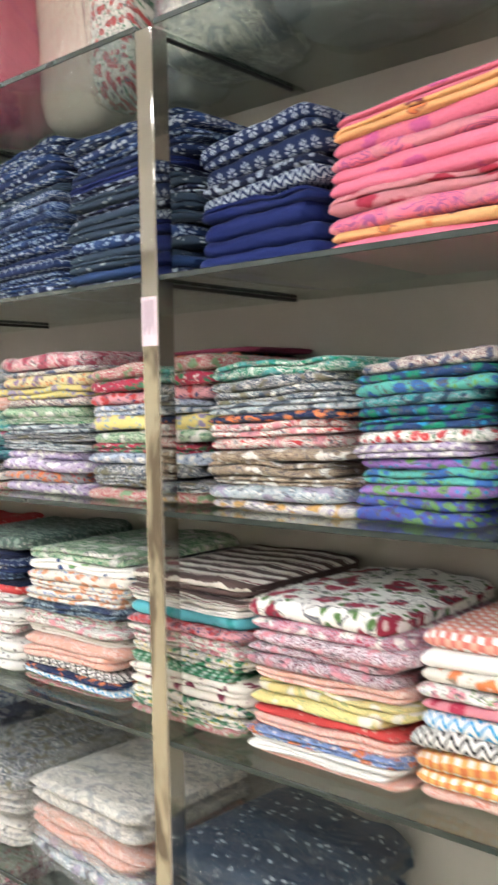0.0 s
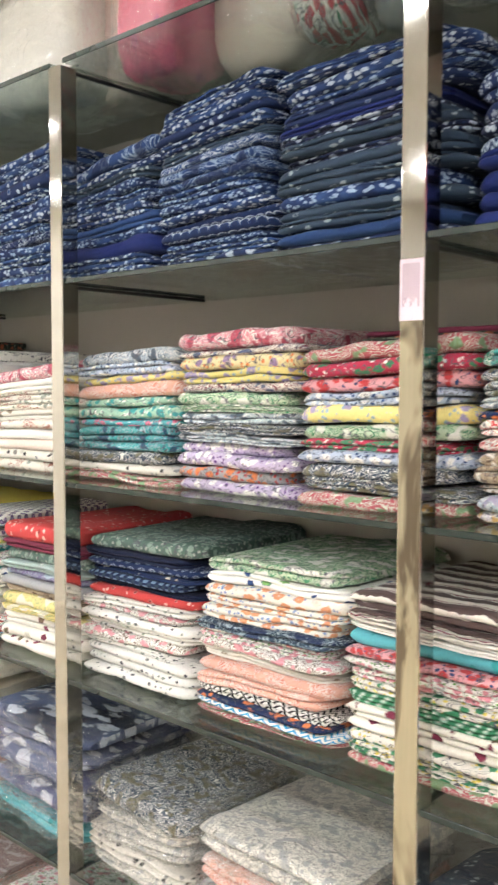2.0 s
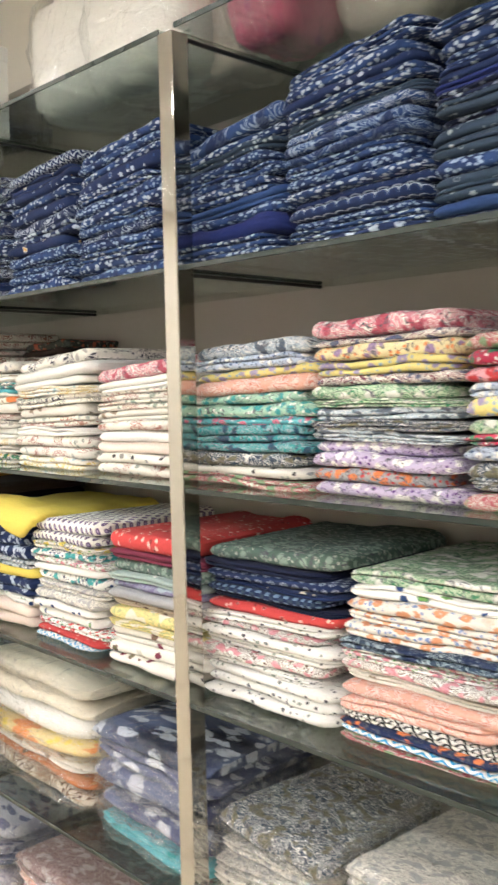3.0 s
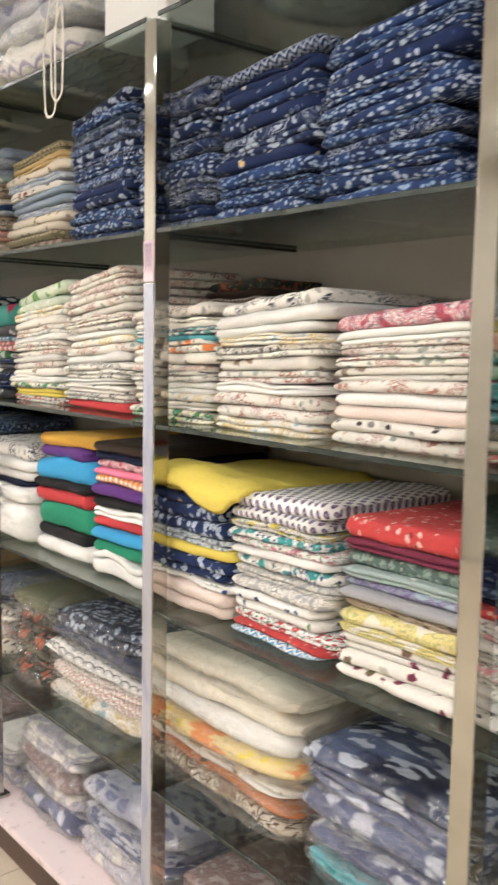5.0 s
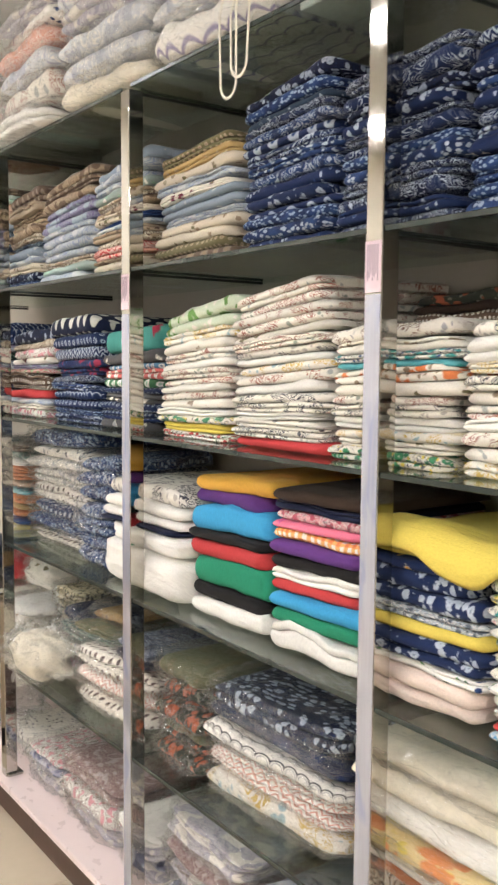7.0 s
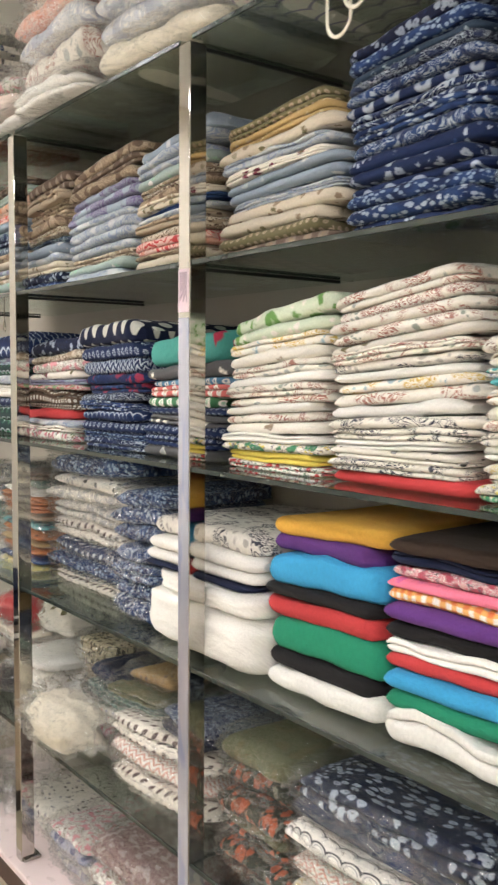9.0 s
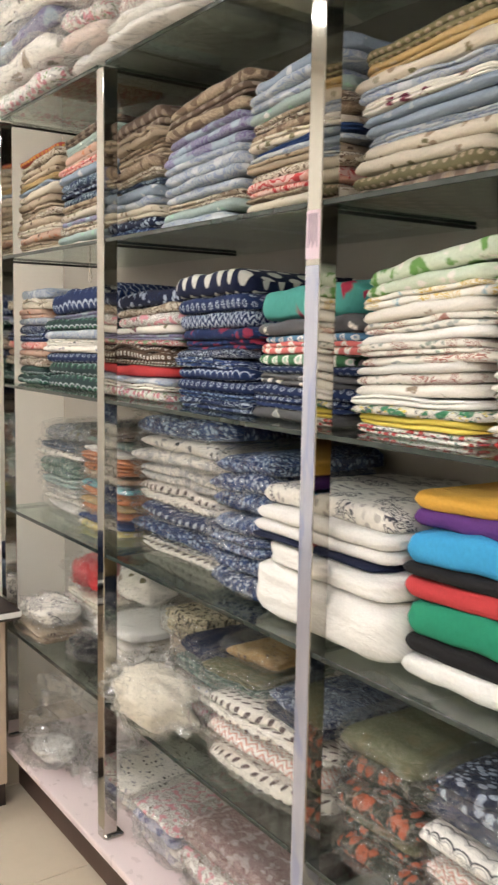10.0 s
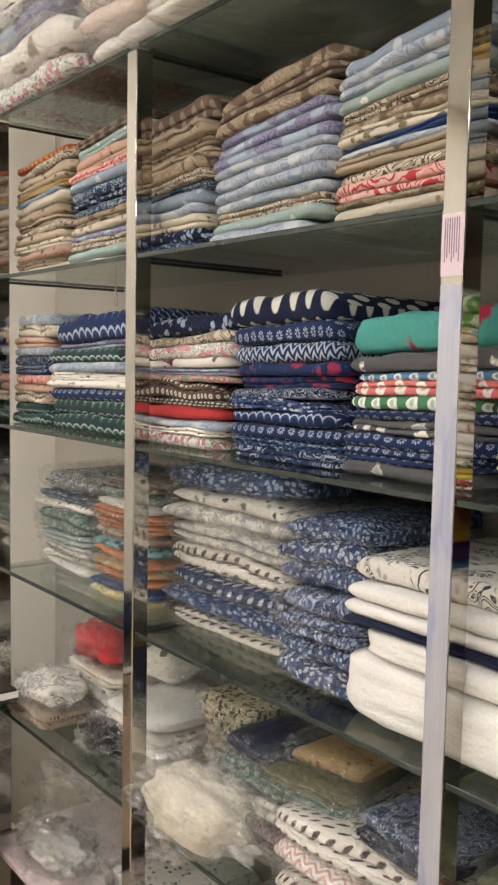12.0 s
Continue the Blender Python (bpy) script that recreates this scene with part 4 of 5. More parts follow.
stack("B", -2.785, -2.440, 0.272, "i3*1.2 wh*1.2 wh i4*.9 i3*1.1 iv i2 wh*.9 i1 i2 i4", "white printed cotton", rise=0.025)
stack("B", -3.124, -2.789, 0.258, "ib iv wt*.7 aq*.7 io iv i1 i3 wh i4 iv wg", "white printed cotton", rise=0.02)
stack("B", -3.464, -3.128, 0.345, "i2*1.5 i1 i2*1.1 i1*1.1 iv i1*1.1 i3 wh i4 i2 wh i3 i3 wh*.9 wk i3 rd*1.3", "white printed cotton", rise=0.045)
stack("B", -3.785, -3.468, 0.318, "ig*1.5 ig*1.2 i4 iv i2 wh*.9 i1 i2 wh*.8 i1 iv wh*.8 wg ye*1 wr", "white printed cotton", rise=0.035)
stack("B", -4.118, -3.795, 0.275, "tk*3 gf*1.4 sp*.8 cp gp*1.1 n16*.8 gf*1.1 n16 n16 gf", "navy and mixed printed cotton")
stack("B", -4.452, -4.122, 0.315, "pp*2 n16*1.4 n7*1.4 n19 n19*.9 n15*.8 n1*.8 n8*1.1 n16*1.1 n9*.6 n11*1", "navy and mixed printed cotton")
stack("B", -4.815, -4.458, 0.285, "n12*1.6 b14 wn*1.2 wm*.9 b8*.6 f14*.6 b15*1.6 b15*.6 rd*1.3 b6*.7 wm*.6 wp*1.2", "mixed patterned cotton")
stack("B", -5.280, -4.830, 0.3, "n8*2.6 b8*.8 gz*1.3 b6 wk*.8 wk*.8 n16*1.2 gz*1.6 gz*1.7", "mixed patterned cotton")
stack("B", -5.535, -5.285, 0.315, "b6*1.2 b4 b16 b6 n15 n16 b9 b16 b14 gz gz", "mixed patterned cotton")

# lower shelf
stack("C", -0.405, -0.15, 0.26, "f27*1.2 f27*1.2 io wp rs f28 wz f29 f29 f30", "white and pastel printed cotton")
stack("C", -0.700, -0.410, 0.265, "f27*1.2 wh io wp rs*.7 f28*1.2 wz f29*1.3 f29*.9 f30", "white and pastel printed cotton")
stack("C", -1.025, -0.705, 0.275, "bl*1.8 f31 f32 f32 f32 f30 yg*1.3 yg rf f30 f25*.8 wh*.7 wh*.6 f30*.5", "white and pastel printed cotton", front=1.175)
stack("C", -1.350, -1.030, 0.285, "st*1.5 st*1.0 wh*.8 aq*1.4 f10*.9 wp wp wg gd*1 wm wm wg wg*.9 f14*.9", "white and pastel printed cotton")
stack("C", -1.712, -1.358, 0.300, "f5*1.2 wb*1 wo*1.1 wo*.9 wo*1.2 b13*.9 wp wn*.9 iv*.9 f30*1.2 f30 wz*.9 f26*.6 f28*.5 f14*.6", "white and pastel printed cotton")
stack("C", -2.070, -1.718, 0.305, "f33*1.6 nv*1 n16*.9 n14*.7 n20 nv*.7 rf*1.2 ws wn ws ws wn ws ws ws ws", "white and pastel printed cotton")
stack("C", -2.390, -2.056, 0.300, "rf*1.6 mr*.8 f33*1.2 b10*.7 b8*.7 gy*.9 b1*.6 yg*1.2 yg*.6 wm wm wm", "white and pastel printed cotton", front=1.182)
stack("C", -2.702, -2.396, 0.300, "wl*1.4 wl*1.1 wy*.8 wt*.8 wp*.7 wh*.8 wt wq wq wb*.9 wb wr*.8 rf*.7 f28*.6", "white and pastel printed cotton", front=1.180)
stack("C", -2.985, -2.708, 0.285, "ye*.8 n14*.9 n10*1.3 n10*1.2 f6*.9 ye*1 n10*1 n10*.8 wb*.8 pc*1.3 pc*1.2", "navy and yellow cotton", front=1.180)
stack("C", -3.310, -2.992, 0.346, "br*1 nv*.8 f1*.8 pk*.7 f29*.9 pu*1.1 bk*1.1 wh*.9 rd*1 cy*1.2 em*1.3 wh*2", "brightly coloured plain cotton")
stack("C", -3.640, -3.314, 0.340, "mu*1.2 pu*1.2 cy*2.1 bk*.8 rd*1.4 em*2.4 bk*1.2 wh*1.4", "brightly coloured plain cotton")


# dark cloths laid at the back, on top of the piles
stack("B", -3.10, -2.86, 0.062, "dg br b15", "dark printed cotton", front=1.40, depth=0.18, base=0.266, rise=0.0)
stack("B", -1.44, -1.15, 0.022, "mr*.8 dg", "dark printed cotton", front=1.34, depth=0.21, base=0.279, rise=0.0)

# ---------------------------------------------------------------- packs in clear film
def blob(nx, ny, nz, sx, sy, sz, seed, lump=0.1, square=4.0, freq=3.0, crinkle=0.0):
    """A soft closed bag or roll, sx by sy by sz, standing on z = 0 with its front at y = 0."""
    bm = bmesh.new()
    bmesh.ops.create_uvsphere(bm, u_segments=nx, v_segments=nz, radius=1.0)
    off = Vector((seed * 3.1, seed * 1.7, seed * 0.9))
    for v in bm.verts:
        c = v.co
        p = [abs(a) ** square for a in c]
        s = sum(p) ** (-1.0 / square)
        q = c * s
        q *= 1 + lump * noise.noise(c * freq + off) + lump * 0.5 * noise.noise(c * freq * 2.7 + off)
        if crinkle:
            a = noise.noise(c * 6.0 + off) + 0.6 * noise.noise(c * 15.0 + off)
            q *= 1 + crinkle * (0.5 - 1.6 * min(0.5, abs(a)) + 1.3 * noise.noise(c * 34.0 + off))
        v.co = Vector((q.x * sx / 2, sy / 2 + q.y * sy / 2, max(0.0, sz / 2 + q.z * sz / 2)))
    uv = bm.loops.layers.uv.new("UVMap")
    for f in bm.faces:
        for lp in f.loops:
            c = lp.vert.co
            lp[uv].uv = (c.x, c.y * 0.7 + c.z)
    return bm


def wrapped_pack(row, x0, x1, height, keys, label, front=1.18, depth=0.37, z=0.0, turn=0.0, bag=True, group="film wrapped packs"):
    """A few folded cloths in one clear film bag."""
    rng = STACK_RNG
    keys = keys.split()
    ob = empty("wrapped_fabric_pack", ((x0 + x1) / 2, front, SHELF[row] + 0.002 + z), label, "fabric pack", group)
    ob.rotation_euler = (0, 0, radians(turn))
    w = x1 - x0
    zz = 0.0
    unit = height / sum(float(k.split("*")[1]) if "*" in k else 1.0 for k in keys)
    for k in keys[::-1]:
        h = unit * (float(k.split("*")[1]) if "*" in k else 1.0)
        c = part("folded_cloth", rng.choice(SOFT), None, ob)
        c.location = (rng.uniform(-0.008, 0.008), rng.uniform(0, 0.015), zz)
        c.rotation_euler = (0, radians(rng.uniform(-1.8, 1.8)), radians(rng.uniform(-3.5, 3.5)))
        c.scale = (w * rng.uniform(0.90, 0.97), depth * 0.95, h * 1.05)
        c.material_slots[0].link = "OBJECT"
        c.material_slots[0].material = fabric(k.split("*")[0])
        zz += h
    if bag:
        bm = blob(84, 0, 34, w + 0.022, depth + 0.03, height + 0.020, rng.random() * 40, 0.05, 5.0, 3.2, 0.06)
        b = part("film_bag", bm, M_FILM, ob, "clear crinkled plastic film")
        b.location = (0, -0.012, -0.002)
    return ob



def packs(row, x0, x1, sets, front=1.18, depth=0.37, base=0.0, turn=0.0):
    """Packs one on another, from the top down: height, cloths, words."""
    z = base
    front = front if row == "T" else max(front, 1.19)
    for h, keys, words in sets[::-1]:
        wrapped_pack(row, x0, x1, h, keys, words, front + STACK_RNG.uniform(-0.012, 0.012), depth, z, turn + STACK_RNG.uniform(-2.5, 2.5))
        z += h + 0.006


def crumpled_bag(at, size, seed, inner, label, turn=0.0, fill=0.86):
    """A loose clear bag with something soft inside."""
    ob = empty("plastic_bag", at, label, "plastic bag", "crumpled plastic bags")
    ob.rotation_euler = (0, 0, radians(turn))
    sx, sy, sz = size
    if inner:
        c = part("cloth_inside", blob(28, 0, 16, sx * fill, sy * fill, sz * fill, seed, 0.26, 2.8, 2.6), fabric(inner), ob, "", True)
        c.location = (0, sy * (1 - fill) / 2, 0.004)
    part("film", blob(72, 0, 40, sx, sy, sz, seed + 5, 0.30, 2.3, 2.2, 0.16), M_BAG, ob, "crumpled clear plastic")
    return ob


# lower shelf: wrapped packs and white cloth rolls
packs("C", -4.76, -4.30, ((0.052, "n9", "indigo print cloth in clear film"), (0.072, "wk wq", "white and black print cloths in clear film"), (0.042, "wq", "white cloth with grey marks in clear film"), (0.050, "ck", "cream cloth with dark strokes in clear film"),
                          (0.045, "nd", "navy cloth with pale strokes in clear film"), (0.04, "n9", "navy batik cloth in clear film"), (0.042, "ck", "cream cloth with brown dashes in clear film")), 1.232, 0.34)
packs("C", -4.30, -4.07, ((0.13, "n9 n1 n9", "indigo print cloths in clear film"), (0.09, "n3 n9", "dark indigo cloths in clear film"), (0.09, "n9 n1", "navy print cloths in clear film")), 1.20, 0.36)
stack("C", -4.085, -3.645, 0.115, "i3*1.5 wh*1.2 wh*1 nv*.5", "white cotton", front=1.188, base=0.165)


def cloth_roll(x0, x1, y0, z0, r, key, label):
    """A thick soft length of cloth folded over into a fat bundle."""
    ob = empty("cloth_bundle", ((x0 + x1) / 2, y0, z0), label, "fabric bundle", "white fabric bundles")
    bm = blob(56, 0, 28, x1 - x0, 0.38, r, x0 * 7, 0.03, 8.0, 3.0)
    part("body", bm, fabric(key), ob, "", True)
    flap = part("folded_flap", blob(40, 0, 22, (x1 - x0) * 0.52, 0.30, r * 0.96, x0 * 5, 0.04, 6.0, 2.4), fabric(key), ob, "", True)
    flap.location = ((x1 - x0) * 0.245, -0.016, 0.0)
    return ob


cloth_roll(-4.10, -3.64, 1.178, SHELF["C"] + 0.002, 0.112, "wh", "fat folded bundle of thick white cloth")
cloth_roll(-4.06, -3.65, 1.185, SHELF["C"] + 0.115, 0.050, "wh", "smaller bundle of thick white cloth")
packs("C", -5.10, -4.79, ((0.05, "b3 f33", "brown and green cloths in clear film"), (0.04, "wh*.6 ru", "white and orange cloths in clear film"), (0.05, "ru b1", "orange and tan cloths in clear film"), (0.045, "f12 ru", "teal and orange cloths in clear film"),
                          (0.045, "b11 ru", "mustard and orange cloths in clear film"), (0.045, "n18 yg", "blue and green cloths in clear film")), 1.22, 0.33)
packs("C", -5.47, -5.14, ((0.05, "f15", "slate and white print cloth in clear film"), (0.05, "n4 wk", "grey print cloths in clear film"), (0.05, "f33", "sage print cloth in clear film"), (0.06, "b10 wq", "pale green print cloths in clear film"), (0.05, "wk wh", "white print cloths in clear film")), 1.235, 0.32)

# low shelf
packs("D", -1.33, -0.93, ((0.075, "n4", "slate blue cloth in clear film"), (0.075, "n8", "navy lattice print cloth in clear film")), 1.20)
packs("D", -1.735, -1.345, ((0.075, "wq wq", "grey print cloths in clear film"), (0.055, "f30", "peach cloth in clear film"), (0.06, "f19", "pale blue cloth in clear film")), 1.165)
packs("D", -2.06, -1.745, ((0.05, "f15", "slate and white print cloth in clear film"), (0.06, "wq wq", "grey white cloths in clear film"), (0.065, "wk wq", "white print cloths in clear film")), 1.18)
packs("D", -2.50, -2.085, ((0.085, "sv sb", "dark navy dyed cloths in clear film"), (0.06, "sb", "navy dyed cloth in clear film"), (0.05, "sb", "navy shibori cloth in clear film"), (0.04, "aq", "sea green cloth in clear film")), 1.17)
packs("D", -3.05, -2.52, ((0.055, "cr", "ivory cloth in clear film"), (0.105, "cr wh", "thick ivory cloths in clear film"), (0.035, "yo", "yellow and orange cloth in clear film"), (0.06, "iv ru", "orange red and white cloths in clear film"), (0.05, "b14", "brown print cloth in clear film")), 1.155)
packs("D", -3.58, -3.08, ((0.10, "n12*1.6 dk", "navy sprig print cloths in clear film"), (0.045, "sc", "white and black scale print cloth in clear film"), (0.055, "cz cz", "coral and white print cloths in clear film"), (0.055, "i4", "white cloth with sparse leaves in clear film")), 1.165, 0.36, 0.0, 2)
packs("D", -3.80, -3.585, ((0.055, "ol", "olive green cloth in clear film"), (0.05, "dg", "dark green floral cloth in clear film"), (0.05, "dg", "dark green floral cloth in clear film"), (0.045, "ol dg", "dark green cloths in clear film"), (0.045, "dg", "dark green floral cloth in clear film")), 1.17)
packs("D", -4.285, -3.86, ((0.058, "ck", "cream cloth with dark strokes in clear film"), (0.040, "cz", "coral and white print cloth in clear film"), (0.062, "ck", "cream cloth with dark strokes in clear film")), 1.175, 0.36, 0.0, 3)
wrapped_pack("D", -4.33, -4.10, 0.042, "ol f33", "sage and olive cloths in clear film", 1.215, 0.27, 0.182, 13)
wrapped_pack("D", -4.09, -3.87, 0.055, "n15 nv", "navy print cloths in clear film", 1.205, 0.29, 0.182, -6)
packs("D", -4.545, -4.295, ((0.05, "nv", "dark navy cloth in clear film"), (0.045, "f33", "sage print cloth in clear film"), (0.045, "mc", "ivory cloth with bright motifs in clear film"), (0.045, "pz", "pink and white zigzag cloth in clear film"), (0.022, "b4", "tan cloth in clear film")), 1.23, 0.33, 0.0, 3)
wrapped_pack("D", -4.32, -4.13, 0.030, "go", "golden brown pouch of cloth in clear film", 1.27, 0.17, 0.232, 8)
wrapped_pack("D", -4.72, -4.50, 0.075, "gk gk", "gold and black print cloth in clear film", 1.30, 0.26, 0.175)
wrapped_pack("D", -4.72, -4.555, 0.165, "b1 b2 b4", "beige cloths in clear film", 1.33, 0.24)
crumpled_bag((-4.545, 1.075, SHELF["D"] + 0.002), (0.37, 0.22, 0.165), 3, "cr", "crumpled clear bag of cream cloth hanging past the shelf edge", turn=-8, fill=0.78)
wrapped_pack("D", -5.08, -4.80, 0.13, "wh iv wh b4", "cream cloths in clear film", 1.24, 0.30)
crumpled_bag((-5.33, 1.31, SHELF["D"] + 0.135), (0.30, 0.22, 0.12), 7, "rd", "clear bag with a red cloth", fill=0.85)
wrapped_pack("D", -5.47, -5.14, 0.125, "cr iv wh b4", "tan and cream cloths in clear film", 1.32, 0.26)
wrapped_pack("D", -5.46, -5.22, 0.045, "b1 b2", "brown print cloths in clear film", 1.135, 0.17)
crumpled_bag((-5.12, 1.38, SHELF["D"] + 0.132), (0.30, 0.20, 0.12), 17, "iv", "crumpled bag of cream cloth")
crumpled_bag((-5.33, 1.135, SHELF["D"] + 0.050), (0.27, 0.18, 0.075), 9, "i3", "crumpled bag of white cloth with black edges")
crumpled_bag((-5.02, 1.17, SHELF["D"] + 0.002), (0.20, 0.16, 0.09), 12, "bk", "small crumpled bag of dark grey cloth")

# plinth
packs("E", -3.40, -2.96, ((0.075, "sl", "slate and white cloth in clear film"), (0.07, "sl sb", "slate blue cloths in clear film"), (0.08, "lg", "lilac grey cloth in clear film")), 1.16)
packs("E", -3.78, -3.42, ((0.075, "lg lg", "lilac grey cloths in clear film"), (0.05, "rb", "faded rose print cloth in clear film"), (0.05, "lg", "lilac grey cloth in clear film"), (0.07, "sb", "navy dyed cloth in clear film")), 1.155)
packs("E", -4.02, -3.80, ((0.075, "wh lg", "pale grey cloths in clear film"), (0.07, "sl lg", "blue grey cloths in clear film")), 1.16)
packs("E", -4.42, -4.04, ((0.07, "rb rb", "faded brown print cloths in clear film"), (0.06, "wn", "pale print cloth in clear film"), (0.05, "lg", "lilac grey cloth in clear film")), 1.16)
packs("E", -4.68, -4.43, ((0.06, "wn sl", "white and blue print cloths in clear film"), (0.06, "lg", "grey cloth in clear film")), 1.17)
packs("E", -2.90, -2.50, ((0.09, "rb f30", "brown print cloths in clear film"), (0.09, "wn", "grey white cloth in clear film")), 1.16)
packs("E", -2.46, -2.08, ((0.09, "wp f31", "pink print cloths in clear film"), (0.08, "wq", "grey white cloth in clear film")), 1.16)
crumpled_bag((-5.18, 1.13, SHELF["E"] + 0.002), (0.50, 0.30, 0.27), 21, "", "large crumpled empty clear plastic bag on the plinth")
crumpled_bag((-5.25, 1.10, SHELF["E"] + 0.002), (0.28, 0.20, 0.09), 25, "wh", "crumpled bag with white paper inside on the plinth", fill=0.62)
packs("E", -5.05, -4.76, ((0.07, "wk wq", "white print cloths in clear film"),), 1.24, 0.33)


# ---------------------------------------------------------------- top shelf
def cushion_pack(x, y, size, seed, key, label, turn=0.0, bag=True):
    ob = empty("cushion_pack", (x, y, SHELF["T"] + 0.002), label, "cushion", "soft packs on the top shelf")
    ob.rotation_euler = (0, 0, radians(turn))
    sx, sy, sz = size
    part("cushion", blob(32, 0, 18, sx, sy, sz, seed, 0.08, 5.0, 2.2), fabric(key), ob, "", True)
    if bag:
        b = part("film_bag", blob(34, 0, 20, sx + 0.02, sy + 0.02, sz + 0.015, seed + 2, 0.08, 5.0, 3.0), M_FILM, ob, "clear plastic film", True)
        b.location = (0, -0.01, -0.001)
    return ob


cushion_pack(-1.99, 1.29, (0.19, 0.22, 0.52), 2, "pk", "upright bright pink folded cloth pack")
cushion_pack(-1.56, 1.36, (0.15, 0.16, 0.50), 5, "wr", "upright white pack with red print")
cushion_pack(-1.42, 1.42, (0.13, 0.15, 0.34), 6, "gy", "dark grey folded pack")
cushion_pack(-1.22, 1.30, (0.26, 0.22, 0.16), 8, "wq", "white and grey cushion pack in clear film")
cushion_pack(-0.86, 1.28, (0.40, 0.28, 0.22), 9, "gy", "dark grey soft pack in film")
cushion_pack(-2.20, 1.36, (0.30, 0.20, 0.54), 31, "pc", "upright pale pink cloth pack in clear film")
cushion_pack(-1.78, 1.42, (0.30, 0.16, 0.54), 33, "pc", "upright pale pink cloth pack in clear film")
cushion_pack(-2.36, 1.25, (0.36, 0.30, 0.30), 12, "wh", "white cloth pack in clear film")
cushion_pack(-2.66, 1.27, (0.30, 0.28, 0.30), 14, "wh", "white cloth pack in clear film")


def white_carton():
    ob = empty("white_carton", (-3.06, 1.17, SHELF["T"] + 0.002), "plain white cardboard box on the top shelf", "box")
    part("body", cube(-0.14, 0.12, 0, 0.13, 0, 0.24, 0.004, 2), M_CARD, ob)
    part("lid", cube(-0.142, 0.122, -0.002, 0.132, 0.205, 0.245, 0.004, 2), M_CARD, ob)
    return ob


white_carton()
packs("T", -3.70, -3.24, ((0.12, "lg pb", "grey and white print cloths in clear film"), (0.11, "sl pb", "slate and white cloths in clear film"), (0.085, "lt", "white cloth with lilac lattice in clear film")), 1.11, 0.36)
packs("T", -4.18, -3.72, ((0.13, "pb lg", "grey and white print cloths in clear film"), (0.12, "pb pb", "pale grey blue cloths in clear film"), (0.065, "cr", "cream cloth in clear film")), 1.10, 0.36)
packs("T", -4.62, -4.20, ((0.09, "lg wb", "grey and white print cloths in clear film"), (0.12, "f30 pb", "pale pink print cloths in clear film"), (0.08, "i2", "cream cloth with red flowers in clear film"), (0.05, "wh", "white cloth in clear film")), 1.09, 0.38)
packs("T", -4.92, -4.64, ((0.10, "wp pc", "cream cloths with red sprigs in clear film"), (0.045, "wh", "white cloth in clear film")), 1.09, 0.38)
packs("T", -5.58, -4.95, ((0.07, "wq wb", "grey and white print cloths in clear film"), (0.08, "wk iv", "white print cloths in clear film"), (0.06, "b8", "dusky purple cloth in clear film"), (0.075, "iv", "cream floral cloth in clear film"), (0.065, "wp", "cream cloth with pink flowers in clear film")), 1.085, 0.38)


def hanging_loop():
    """A loop of white cotton tape that hangs over the shelf edge."""
    ob = empty("tape_loop", (-3.30, GLASS - 0.022, SHELF["T"]), "white cotton tape loops hanging over the shelf edge", "tape")
    for k, (x0, x1, low, top) in enumerate(((-0.070, -0.015, -0.142, 0.16), (-0.030, 0.030, -0.110, 0.10))):
        pts = []
        for i in range(25):
            a = -math.pi * i / 24
            x = (x0 + x1) / 2 + (x1 - x0) / 2 * math.cos(a) * (1.0 if k == 0 else 0.9)
            pts.append(Vector((x, -0.004 * k, low + 0.03 + 0.03 * math.sin(a))))
        pts = [Vector((x1 + 0.03 * (1 - k), -0.006, top)), Vector((x1 + 0.004, -0.004, 0.02))] + pts + [Vector((x0, -0.004, 0.02)), Vector((x0 + 0.05, -0.006, top))]
        bm = bmesh.new()
        prev = None
        for i, p in enumerate(pts):
            t = (pts[min(i + 1, len(pts) - 1)] - pts[max(i - 1, 0)]).normalized()
            side = Vector((0, 1, 0)).cross(t).normalized() * 0.0032
            out = Vector((0, 0.0008, 0))
            ring = [bm.verts.new(p + side + out), bm.verts.new(p - side + out), bm.verts.new(p - side - out), bm.verts.new(p + side - out)]
            if prev:
                for j in range(4):
                    bm.faces.new((prev[j], prev[(j + 1) % 4], ring[(j + 1) % 4], ring[j]))
            else:
                bm.faces.new(ring)
            prev = ring
        bm.faces.new(prev[::-1])
        part("loop", bm, M_TAPE, ob, "", True)
    return ob


hanging_loop()


def wire_hook(x, z):
    ob = empty("wire_hook", (x, GLASS + 0.004, z), "thin bent wire hanging under a shelf", "hook")
    bm = bmesh.new()
    pts = [(0, 0, 0), (0, 0, -0.06), (0.010, 0, -0.085), (0.004, 0, -0.10), (-0.008, 0, -0.092), (0, 0, -0.06)]
    for a, b in zip(pts, pts[1:]):
        rod(bm, a, b, 0.0014, 6)
    part("wire", bm, M_STEEL, ob)
    return ob


wire_hook(-4.80, SHELF["A"] - 0.0102)


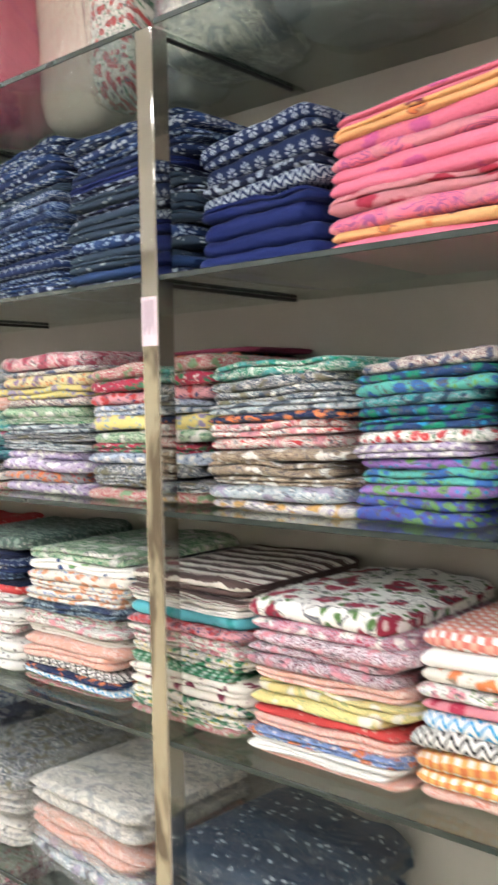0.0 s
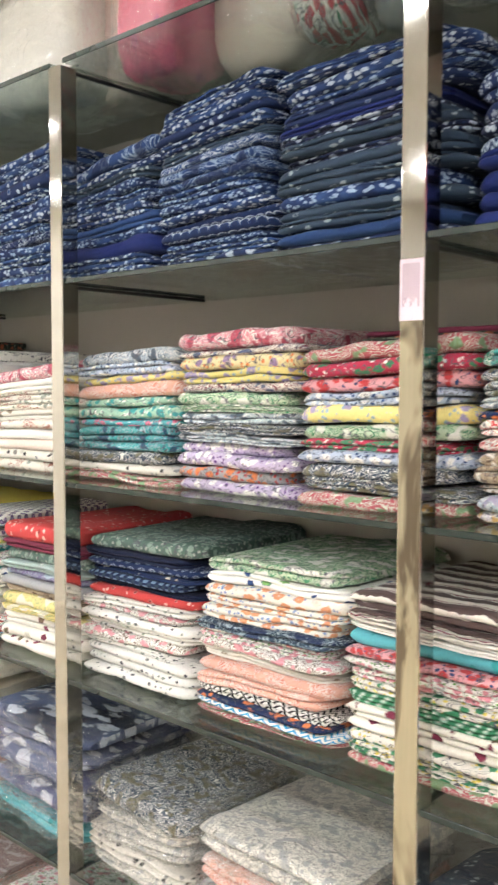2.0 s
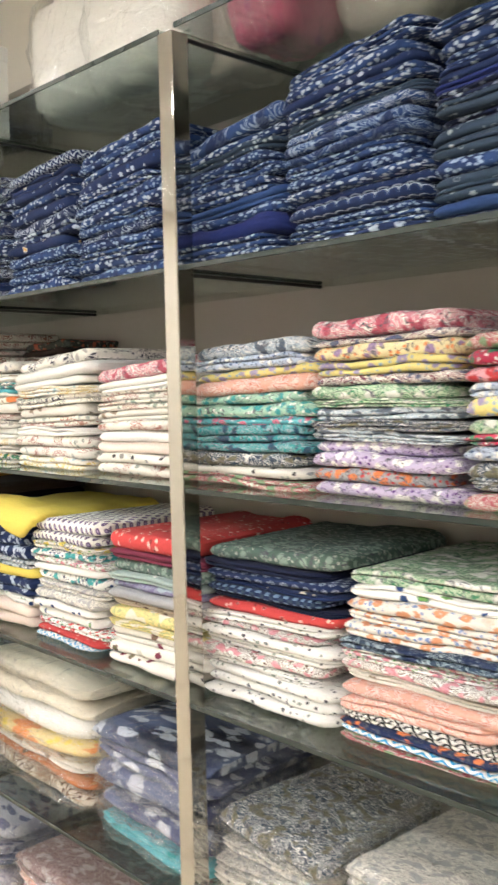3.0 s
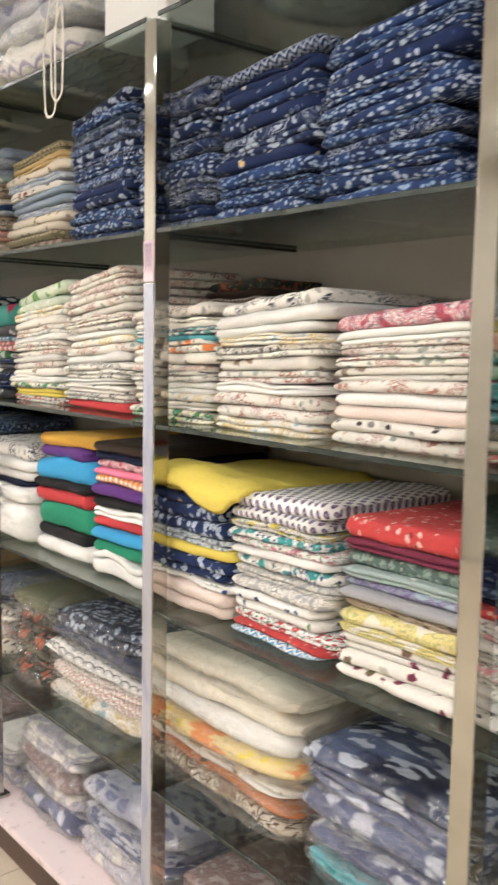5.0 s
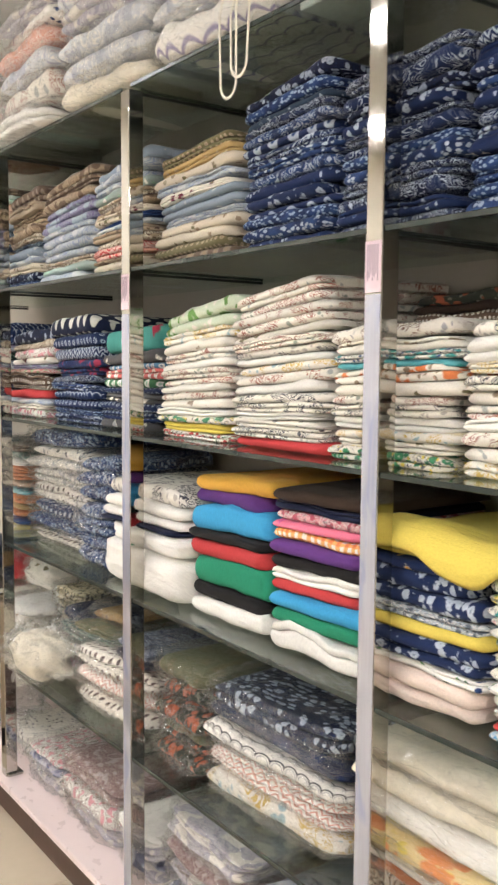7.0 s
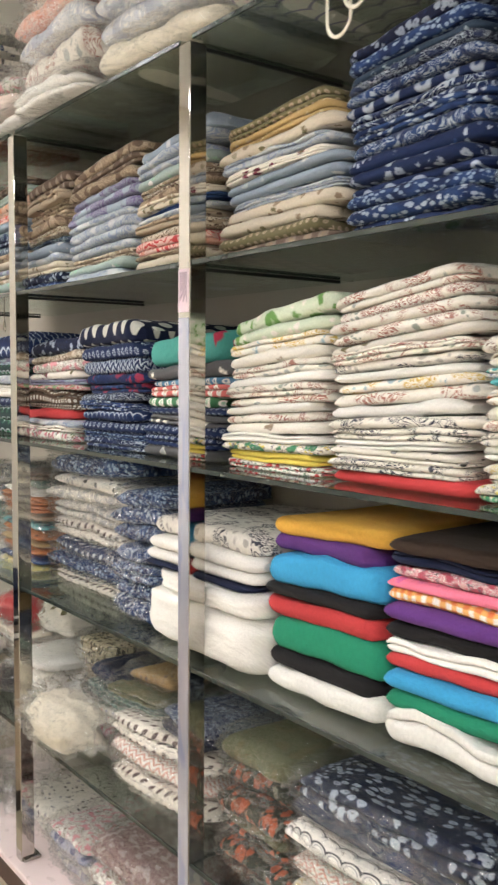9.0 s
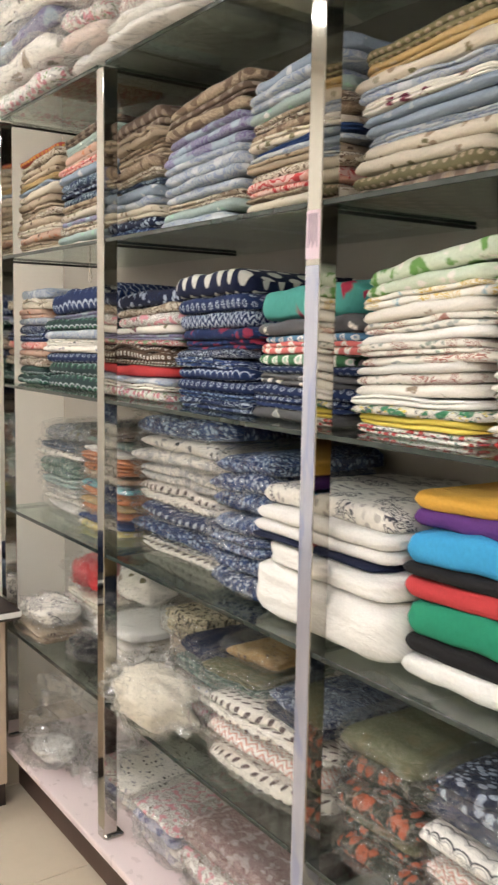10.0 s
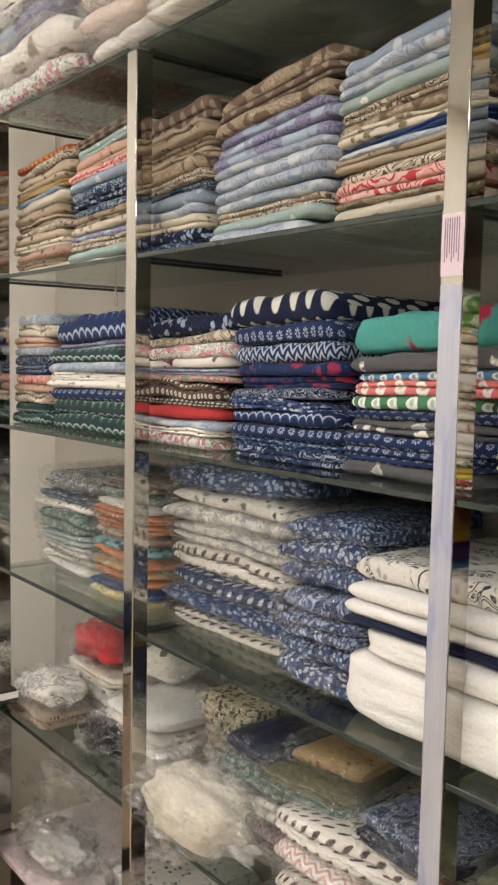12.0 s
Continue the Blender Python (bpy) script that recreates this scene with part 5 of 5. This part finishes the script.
# ---------------------------------------------------------------- cabinet at the end wall
def low_cabinet():
    x0, x1, y0, y1, top = WALL_X + 0.01, -5.362, -0.35, 1.076, 0.70
    ob = empty("low_cabinet", (0, 0, 0), "low pale oak cabinet with a dark top and white edge band", "cabinet")
    part("carcass", cube(x0, x1 - 0.019, y0, y1, 0.082, top - 0.035), M_OAK, ob)
    part("plinth", cube(x0, x1 - 0.014, y0 + 0.01, y1 - 0.004, 0.0, 0.081), M_WENGE, ob, "dark brown plinth")
    part("top", cube(x0, x1 + 0.042, y0 - 0.01, y1 + 0.036, top - 0.034, top, 0.002), M_WENGE, ob, "dark wenge laminate top")
    part("edge_band", cube(x1 + 0.0421, x1 + 0.045, y0 - 0.01, y1 + 0.036, top - 0.024, top - 0.006), M_CARD, ob, "white edge band")
    part("edge_band", cube(x1 - 0.30, x1 + 0.042, y1 + 0.0361, y1 + 0.039, top - 0.024, top - 0.006), M_CARD, ob, "white edge band")
    for a, b, hinge in ((0.793, 1.074, 0.82), (0.36, 0.790, 0.765), (-0.07, 0.357, 0.33), (-0.35, -0.073, -0.1)):
        d = part("door", cube(x1 - 0.018, x1, a, b, 0.084, top - 0.040, 0.0015), M_OAK, ob)
        bm = bmesh.new()
        rod(bm, (x1 + 0.022, hinge, 0.53), (x1 + 0.022, hinge, 0.63), 0.005)
        rod(bm, (x1, hinge, 0.54), (x1 + 0.022, hinge, 0.54), 0.004)
        rod(bm, (x1, hinge, 0.62), (x1 + 0.022, hinge, 0.62), 0.004)
        part("handle", bm, M_STEEL, d, "steel bar handle", True)
    bm = bmesh.new()
    rod(bm, (x1, 0.875, 0.635), (x1 + 0.006, 0.875, 0.635), 0.010, 16)
    part("lock", bm, M_STEEL, ob, "round steel lock", True)
    return ob


low_cabinet()

towel = empty("folded_towel", (-5.76, 0.78, 0.701), "dark navy folded towel with pale woven bands on the cabinet", "towel")
M_TOWEL = cloth((0.012, 0.018, 0.045), (0.045, 0.06, 0.12), INK, "check", 0.25)
M_BAND = cloth((0.12, 0.16, 0.26), (0.38, 0.45, 0.54), (0.20, 0.27, 0.40), "check", 0.34)
for k, (z, h, w) in enumerate(((0.0, 0.090, 0.66), (0.082, 0.045, 0.50))):
    t = part("towel_fold", blob(40, 0, 20, w, 0.28, h, 3 + k, 0.04, 4.0, 2.5), M_TOWEL, towel, "", True)
    t.rotation_euler, t.location = (0, 0, radians(90)), (0.20, 0.04, z)
for k, (a, b) in enumerate(((0.14, 0.20), (0.205, 0.33))):
    t = part("woven_band", blob(20, 0, 20, b - a, 0.288, 0.093, 3, 0.03, 6.0, 2.5), M_BAND, towel, "pale blue woven band", True)
    t.rotation_euler, t.location = (0, 0, radians(90)), (0.206, (a + b) / 2, -0.001)


def calculator():
    ob = empty("calculator", (-5.47, 0.80, 0.701), "black desk calculator with grey keys on the cabinet", "calculator")
    ob.rotation_euler = (0, 0, radians(-82))
    body = cube(-0.05, 0.05, -0.075, 0.075, 0, 0.022, 0.004, 2)
    part("body", body, M_BLACK, ob)
    part("display", cube(-0.04, 0.04, 0.042, 0.066, 0.0221, 0.025), M_CARD, ob, "pale display")
    for i in range(4):
        for j in range(4):
            part("key", cube(-0.040 + i * 0.021, -0.024 + i * 0.021, -0.066 + j * 0.024, -0.050 + j * 0.024, 0.0221, 0.027, 0.001), M_GREYKEY, ob)
    return ob


calculator()

# ---------------------------------------------------------------- floor tiles
tiles = tagged(new("floor_tiles"), "glossy cream ceramic floor tiles", "floor", kind="structure")
tile_mesh = mesh_of(cube(-0.298, 0.298, -0.298, 0.298, -0.010, 0.0, 0.0015), "tile", M_TILE)
for i in range(14):
    for j in range(9):
        t = part("tile", tile_mesh, None, tiles)
        t.location = (WALL_X + 0.30 + i * 0.6, ROOM_Y + 0.30 + j * 0.6, 0)


def loose_cloth(x0, x1, y0, z, key, label):
    """A soft cloth thrown over a pile, its front edge hanging down in a rounded fold."""
    ob = empty("loose_cloth", ((x0 + x1) / 2, y0, z), label, "cloth")
    bm = bmesh.new()
    uv = bm.loops.layers.uv.new("UVMap")
    nx, ny = 28, 22
    grid = []
    for i in range(nx):
        u = i / (nx - 1)
        row = []
        for j in range(ny):
            v = j / (ny - 1)
            y = 0.36 * v
            x = (u - 0.5) * (x1 - x0) + 0.05 * v
            lift = 0.014 + 0.020 * math.exp(-((v - 0.20) / 0.16) ** 2) * (0.6 + 0.4 * math.sin(5 * u + 0.6)) + 0.008 * noise.noise(Vector((u * 5, v * 4, 2.3)))
            hang = max(0.0, 1 - v / 0.10)
            side = max(0.0, (u - 0.86) / 0.14)
            drop = 0.022 + 0.040 * math.exp(-((u - 0.70) / 0.26) ** 2)
            zz = lift - drop * hang ** 1.6 * (1 - 0.6 * side) - 0.016 * side ** 1.5
            row.append((Vector((x, y - 0.012 * math.sin(math.pi * min(1.0, hang)), zz))))
        grid.append(row)
    top = [[bm.verts.new(p) for p in r] for r in grid]
    low = [[bm.verts.new(p + Vector((0, 0.009, -0.010))) for p in r] for r in grid]
    for i in range(nx - 1):
        for j in range(ny - 1):
            for g, turn in ((top, False), (low, True)):
                q = [g[i][j], g[i + 1][j], g[i + 1][j + 1], g[i][j + 1]]
                bm.faces.new(q[::-1] if turn else q)
    rim = [(i, 0) for i in range(nx)] + [(nx - 1, j) for j in range(1, ny)] + [(i, ny - 1) for i in range(nx - 2, -1, -1)] + [(0, j) for j in range(ny - 2, 0, -1)]
    for a, b in zip(rim, rim[1:] + rim[:1]):
        bm.faces.new((top[b[0]][b[1]], top[a[0]][a[1]], low[a[0]][a[1]], low[b[0]][b[1]]))
    for f in bm.faces:
        for lp in f.loops:
            lp[uv].uv = (lp.vert.co.x, lp.vert.co.y + lp.vert.co.z)
    part("cloth_sheet", bm, fabric(key), ob, "", True)
    return ob


loose_cloth(-2.985, -2.66, 1.158, SHELF["C"] + 0.299, "ye", "bright yellow cloth loosely folded over a pile")
